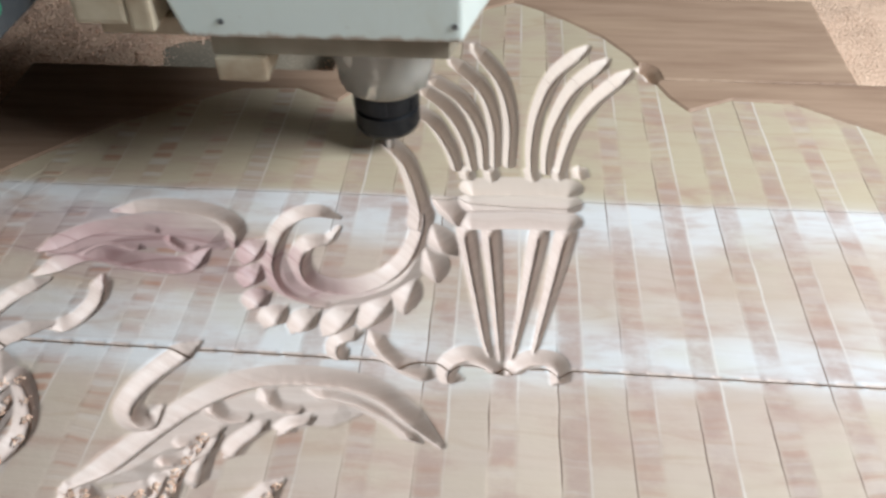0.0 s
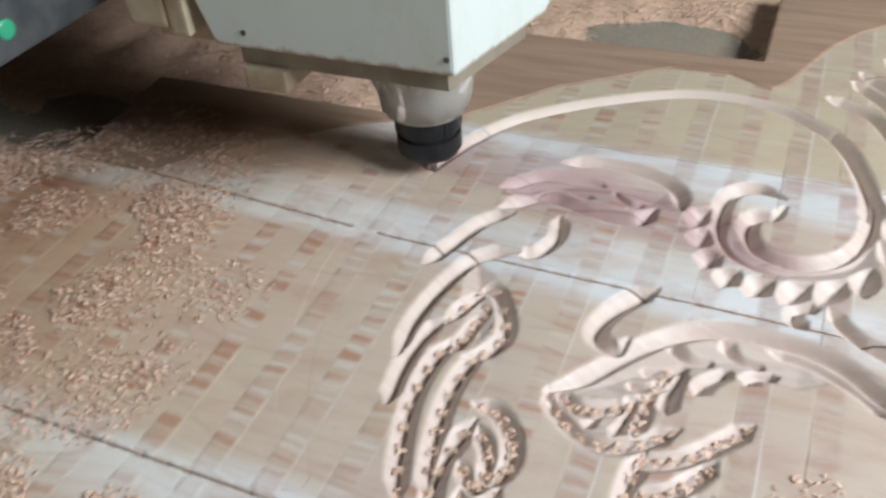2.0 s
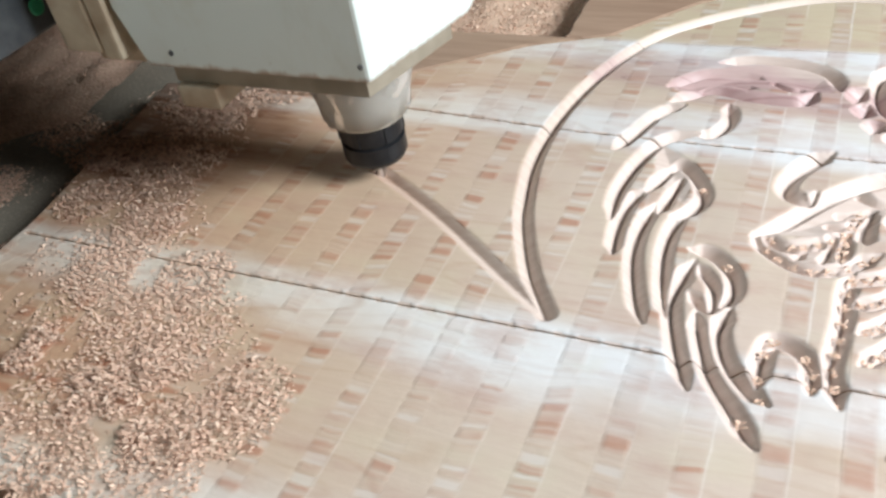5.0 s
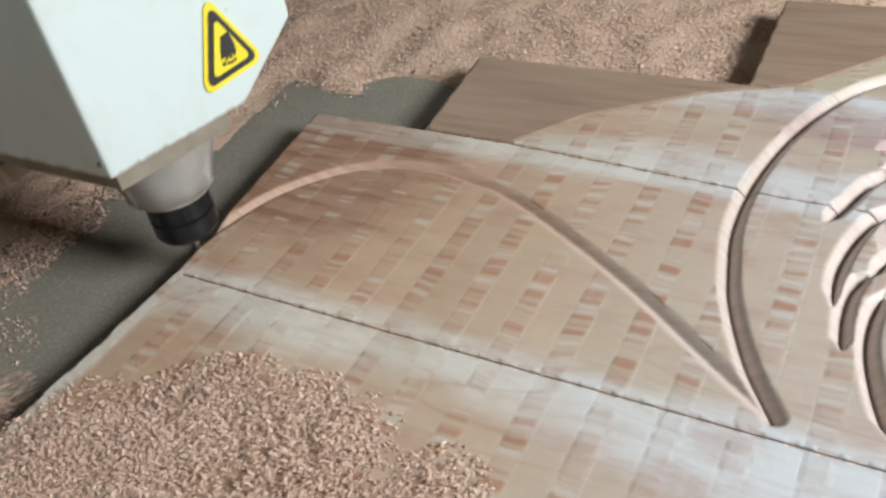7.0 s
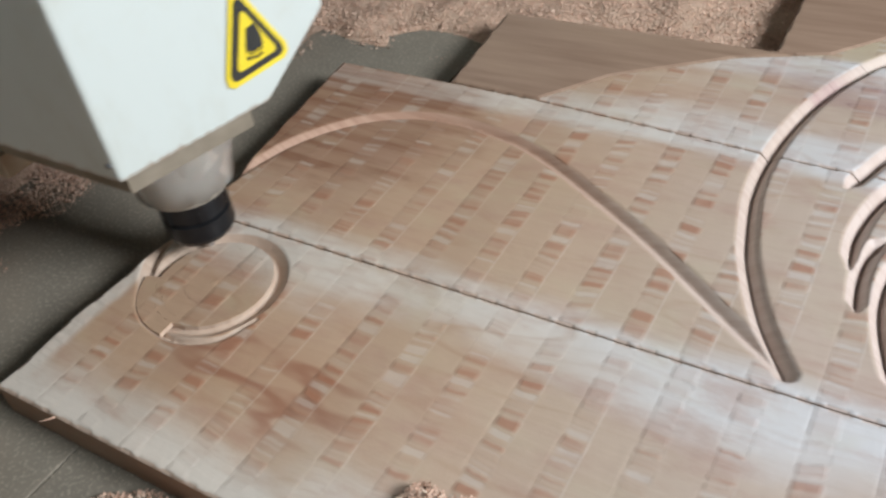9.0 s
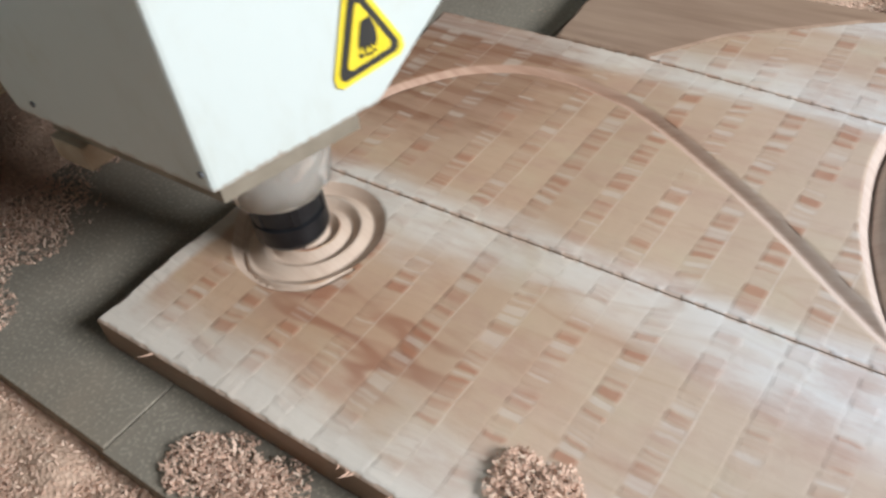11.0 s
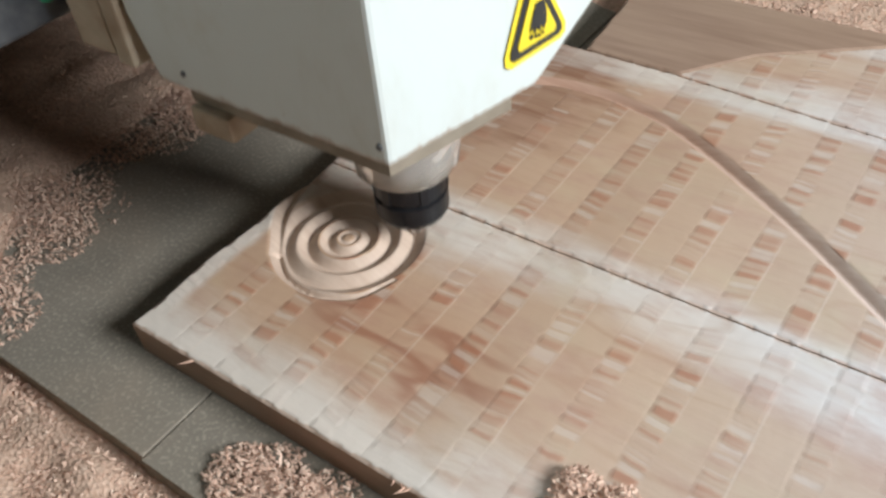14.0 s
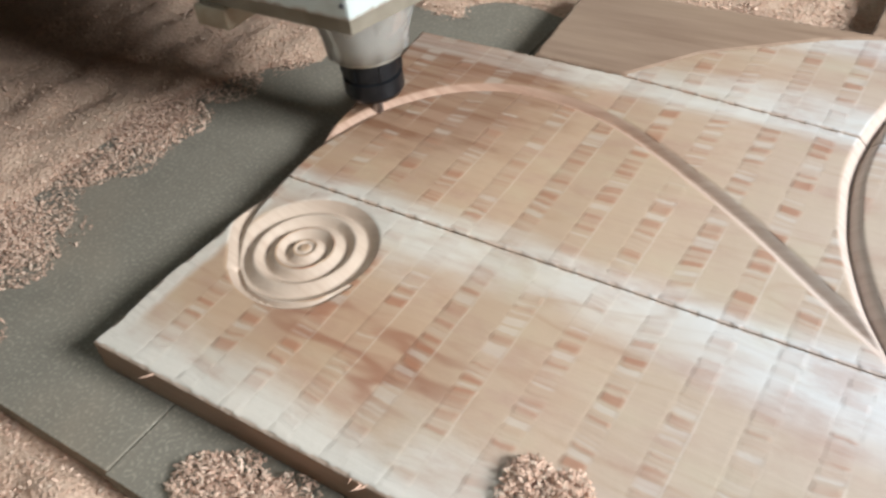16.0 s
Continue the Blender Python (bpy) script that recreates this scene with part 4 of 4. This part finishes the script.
def scatter(label, n, x0, x1, y0, y1, z0, high, keep, seed):
    def place(r):
        for _ in range(60):
            x, y = r.uniform(x0, x1), r.uniform(y0, y1)
            if keep(x, y) > r.uniform(-0.5, 0.6):
                break
        k = max(0.0, min(1.0, keep(x, y)))
        z = z0 + (high * (0.55 + 0.8 * noise.noise((x * 22, y * 22, seed)))) * k
        return x, y, z + r.uniform(0.0, 0.004)

    v, f = flakes(n, place, int(seed))
    ob = new("loose_shavings", mesh_of("loose_shavings", v, f, M_CHIP))
    tagged(ob, label, "shavings", kind="stuff")


scatter("loose curled shavings on the heap behind the panel", 95000, -0.6, 0.95, 0.58, 1.25, 0.0, 0.009, far_keep, 2.0)
scatter("loose curled shavings on the drift beside the panel", 18000, -0.8, -0.16, -0.06, 0.64, 0.0, 0.010, left_keep, 4.0)
scatter("loose curled shavings below the bed sheet", 15000, -0.45, 0.6, -0.35, -0.06, -0.018, 0.014, front_keep, 6.0)

# shavings on the panel that the air from the spindle blows about, in small tufts
TUFTS = []


def tuft_mesh(k, radius, n, high):
    def place(r):
        a, d = r.uniform(0, 6.283), radius * math.sqrt(r.random())
        return d * math.cos(a), d * math.sin(a), 0.0004 + r.random() ** 2 * high * (1 - 0.8 * d / radius)

    return mesh_of("shaving_tuft", *flakes(n, place, 50 + k), M_CHIP)


def tufts():
    rnd = random.Random(11)
    wide = [tuft_mesh(k, 0.034, 460, 0.008) for k in range(8)]
    thin = [tuft_mesh(20 + k, 0.036, 120, 0.002) for k in range(6)]
    small = [tuft_mesh(40 + k, 0.0034, 11, 0.0016) for k in range(6)]
    heap = [tuft_mesh(60 + k, 0.0150, 280, 0.014) for k in range(4)]
    mound = [tuft_mesh(70 + k, 0.024, 420, 0.016) for k in range(4)]
    spots = []
    for _ in range(165):  # beside the scrolls, left of the field that has been blown clean
        x, y = rnd.uniform(-0.27, 0.37), rnd.uniform(-0.05, 0.60)
        if not (x < 0.09 and y > 0.50):
            spots.append((x, y, wide if rnd.random() < 0.75 - max(0.0, x) * 1.6 else thin, 1))
    for _ in range(14):
        spots.append((rnd.uniform(0.74, 0.98), rnd.uniform(0.14, 0.33), wide if rnd.random() < 0.15 else thin, 1))
    for _ in range(10):
        spots.append((rnd.uniform(0.326, 0.378), rnd.uniform(0.024, 0.056), heap, 3))
    for _ in range(7):
        spots.append((rnd.uniform(0.13, 0.20), rnd.uniform(-0.042, -0.016), mound, 0))
    for _ in range(34):  # along the front edge until the head has gone by
        spots.append((rnd.uniform(0.30, 0.52), rnd.uniform(0.03, 0.17), wide if rnd.random() < 0.6 else thin, 4))
    # shavings left lying in the cuts of the lower scrolls
    for half, depth, line, swell in GROOVES:
        mid = line[len(line) // 2]
        if len(line) > 12 and half < 0.0145 and ((0.52 < mid[0] < 0.61 and 0.2 < mid[1] < 0.45) or (0.61 < mid[0] < 0.80 and 0.2 < mid[1] < 0.39 and len(line) > 26)):
            for q in line[4 :: max(6, len(line) // 8)]:
                spots.append((q[0], q[1], small, 2))
    steps = [0.1 * k for k in range(161)]
    way = [tip(t) for t in steps]

    def rest(x, y, how):
        if how == 2:
            return TOP - 0.0035
        return TOP + 0.0005 if (x > -0.012 and 0.002 < y < 0.66) else 0.0006

    for x, y, some, how in spots:
        tough = rnd.uniform(0.18, 0.225) if how in (1, 2) else 0.0
        if how == 2:
            tough = rnd.uniform(0.13, 0.19)
        p = [x, y, rest(x, y, how), rnd.uniform(0, 6.28)]
        rows = [(0.0, *p)]
        for t, (hx, hy) in zip(steps, way):
            dx, dy = p[0] - hx, p[1] - hy
            d = math.hypot(dx, dy) + 1e-6
            front = float(np.interp(t, (5.0, 5.5, 6.0, 6.5, 7.0, 7.5, 8.0), (0.30, 0.215, 0.20, 0.17, 0.14, 0.11, 0.08)))
            swept = how == 1 and 5.2 < t < 8.1 and -0.03 < p[0] < 0.5 and p[1] > front
            if d >= tough and not swept:
                continue
            # in front of the head the air drives them on towards the front edge, elsewhere straight out
            a = math.atan2(dy, dx) + rnd.uniform(-0.3, 0.3)
            vx, vy = math.cos(a), math.sin(a)
            if dx > -0.02 and t > 4.2:
                vx, vy = 0.30 * vx + 0.12, 0.3 * vy - 0.9
            k = 1 / math.hypot(vx, vy)
            push = tough + rnd.uniform(0.0, 0.06) - d
            push = max(push, 0.05) if dx > -0.02 and t > 4.2 else push
            if t >= 0.35 and rows[-1][0] < t - 0.11:
                rows.append((t - 0.1, *p))
            if swept:  # the blast rolls the drift up towards the front edge
                goal = (min(p[0], 0.16 + 0.9 * (0.30 - front)) * 0.97 + 0.006, front - 0.02 - 0.05 * rnd.random())
                vx, vy, k, push = goal[0] - p[0], goal[1] - p[1], 1.0, 1.0
            p = [p[0] + vx * k * push, p[1] + vy * k * push, 0, p[3] + rnd.uniform(-0.6, 0.6)]
            if p[1] < 0.006:
                p[1] -= 0.07
            p[2] = rest(p[0], p[1], 1) if p[1] > -0.063 else -0.016
            if t < 0.35:
                rows = [(0.0, *p)]
            else:
                rows.append((t, *p))
        if how == 4:
            t0 = 3.3 + rnd.uniform(0.0, 1.4)
            rows = [(0.0, *p), (t0, *p), (t0 + 0.5, x - 0.02, -0.14 - 0.1 * rnd.random(), -0.016, p[3] + 0.9)]
        if how == 3:  # driven from the drift to the small heap at the front edge
            q = (0.14 + 4 * (x - 0.334), 0.07 + 2 * (y - 0.03))
            rows = [(0.0, *q, p[2], p[3]), (7.5, *q, p[2], p[3]), (8.4, x, y, p[2] + 0.001, p[3] + 0.7)]
        if how == 2 and len(rows) > 1:  # once stirred they are blown off the front
            t0 = rows[1][0]
            rows = [rows[0], (t0, *rows[0][1:]), (min(15.9, t0 + 0.4), x + 0.08, -0.14 - 0.1 * rnd.random(), -0.016, rows[0][4] + 0.9)]
        fx, fy = rows[-1][1:3]
        if how == 1 and fx < 0.6 and fx > -0.01 and (fy > 0.06 or fx > 0.355 or fx < 0.325) and fy > 0.0:
            p = [fx + 0.03, -0.12 - 0.1 * rnd.random(), -0.016, p[3]]
            if rows[-1][0] < 0.2:
                continue
            rows.append((min(15.9, rows[-1][0] + 0.25), *p))
        ob = new("shaving_tuft", rnd.choice(some))
        ob.matrix_basis = pose(*rows[0][1:4], 0, 0, math.degrees(rows[0][4]))
        tagged(ob, "small tuft of loose pinkish wood shavings", "shavings", "blown shavings")
        if len(rows) > 1:
            if rows[-1][0] < 16.0:
                rows.append((16.0, *rows[-1][1:]))
            TUFTS.append((ob, rows))


tufts()


def motions():
    times = [0.1 * k for k in range(161)]
    walk(HEAD, [(t, pose(*tip(t), TOP)) for t in times])
    walk(GANTRY, [(t, pose(tip(t)[0], 0, TOP)) for t in times])
    for ob, (x, y, z), t, depth in SINKS:
        up, down = pose(x, y, z), pose(x, y, z - depth)
        walk(ob, [(0.0, up), (max(0.02, t - 0.05), up), (t + 0.03, down), (16.0, down)])
    for ob, rows in TUFTS:
        walk(ob, [(t, pose(x, y, z, 0, 0, math.degrees(a))) for t, x, y, z, a in rows])


motions()
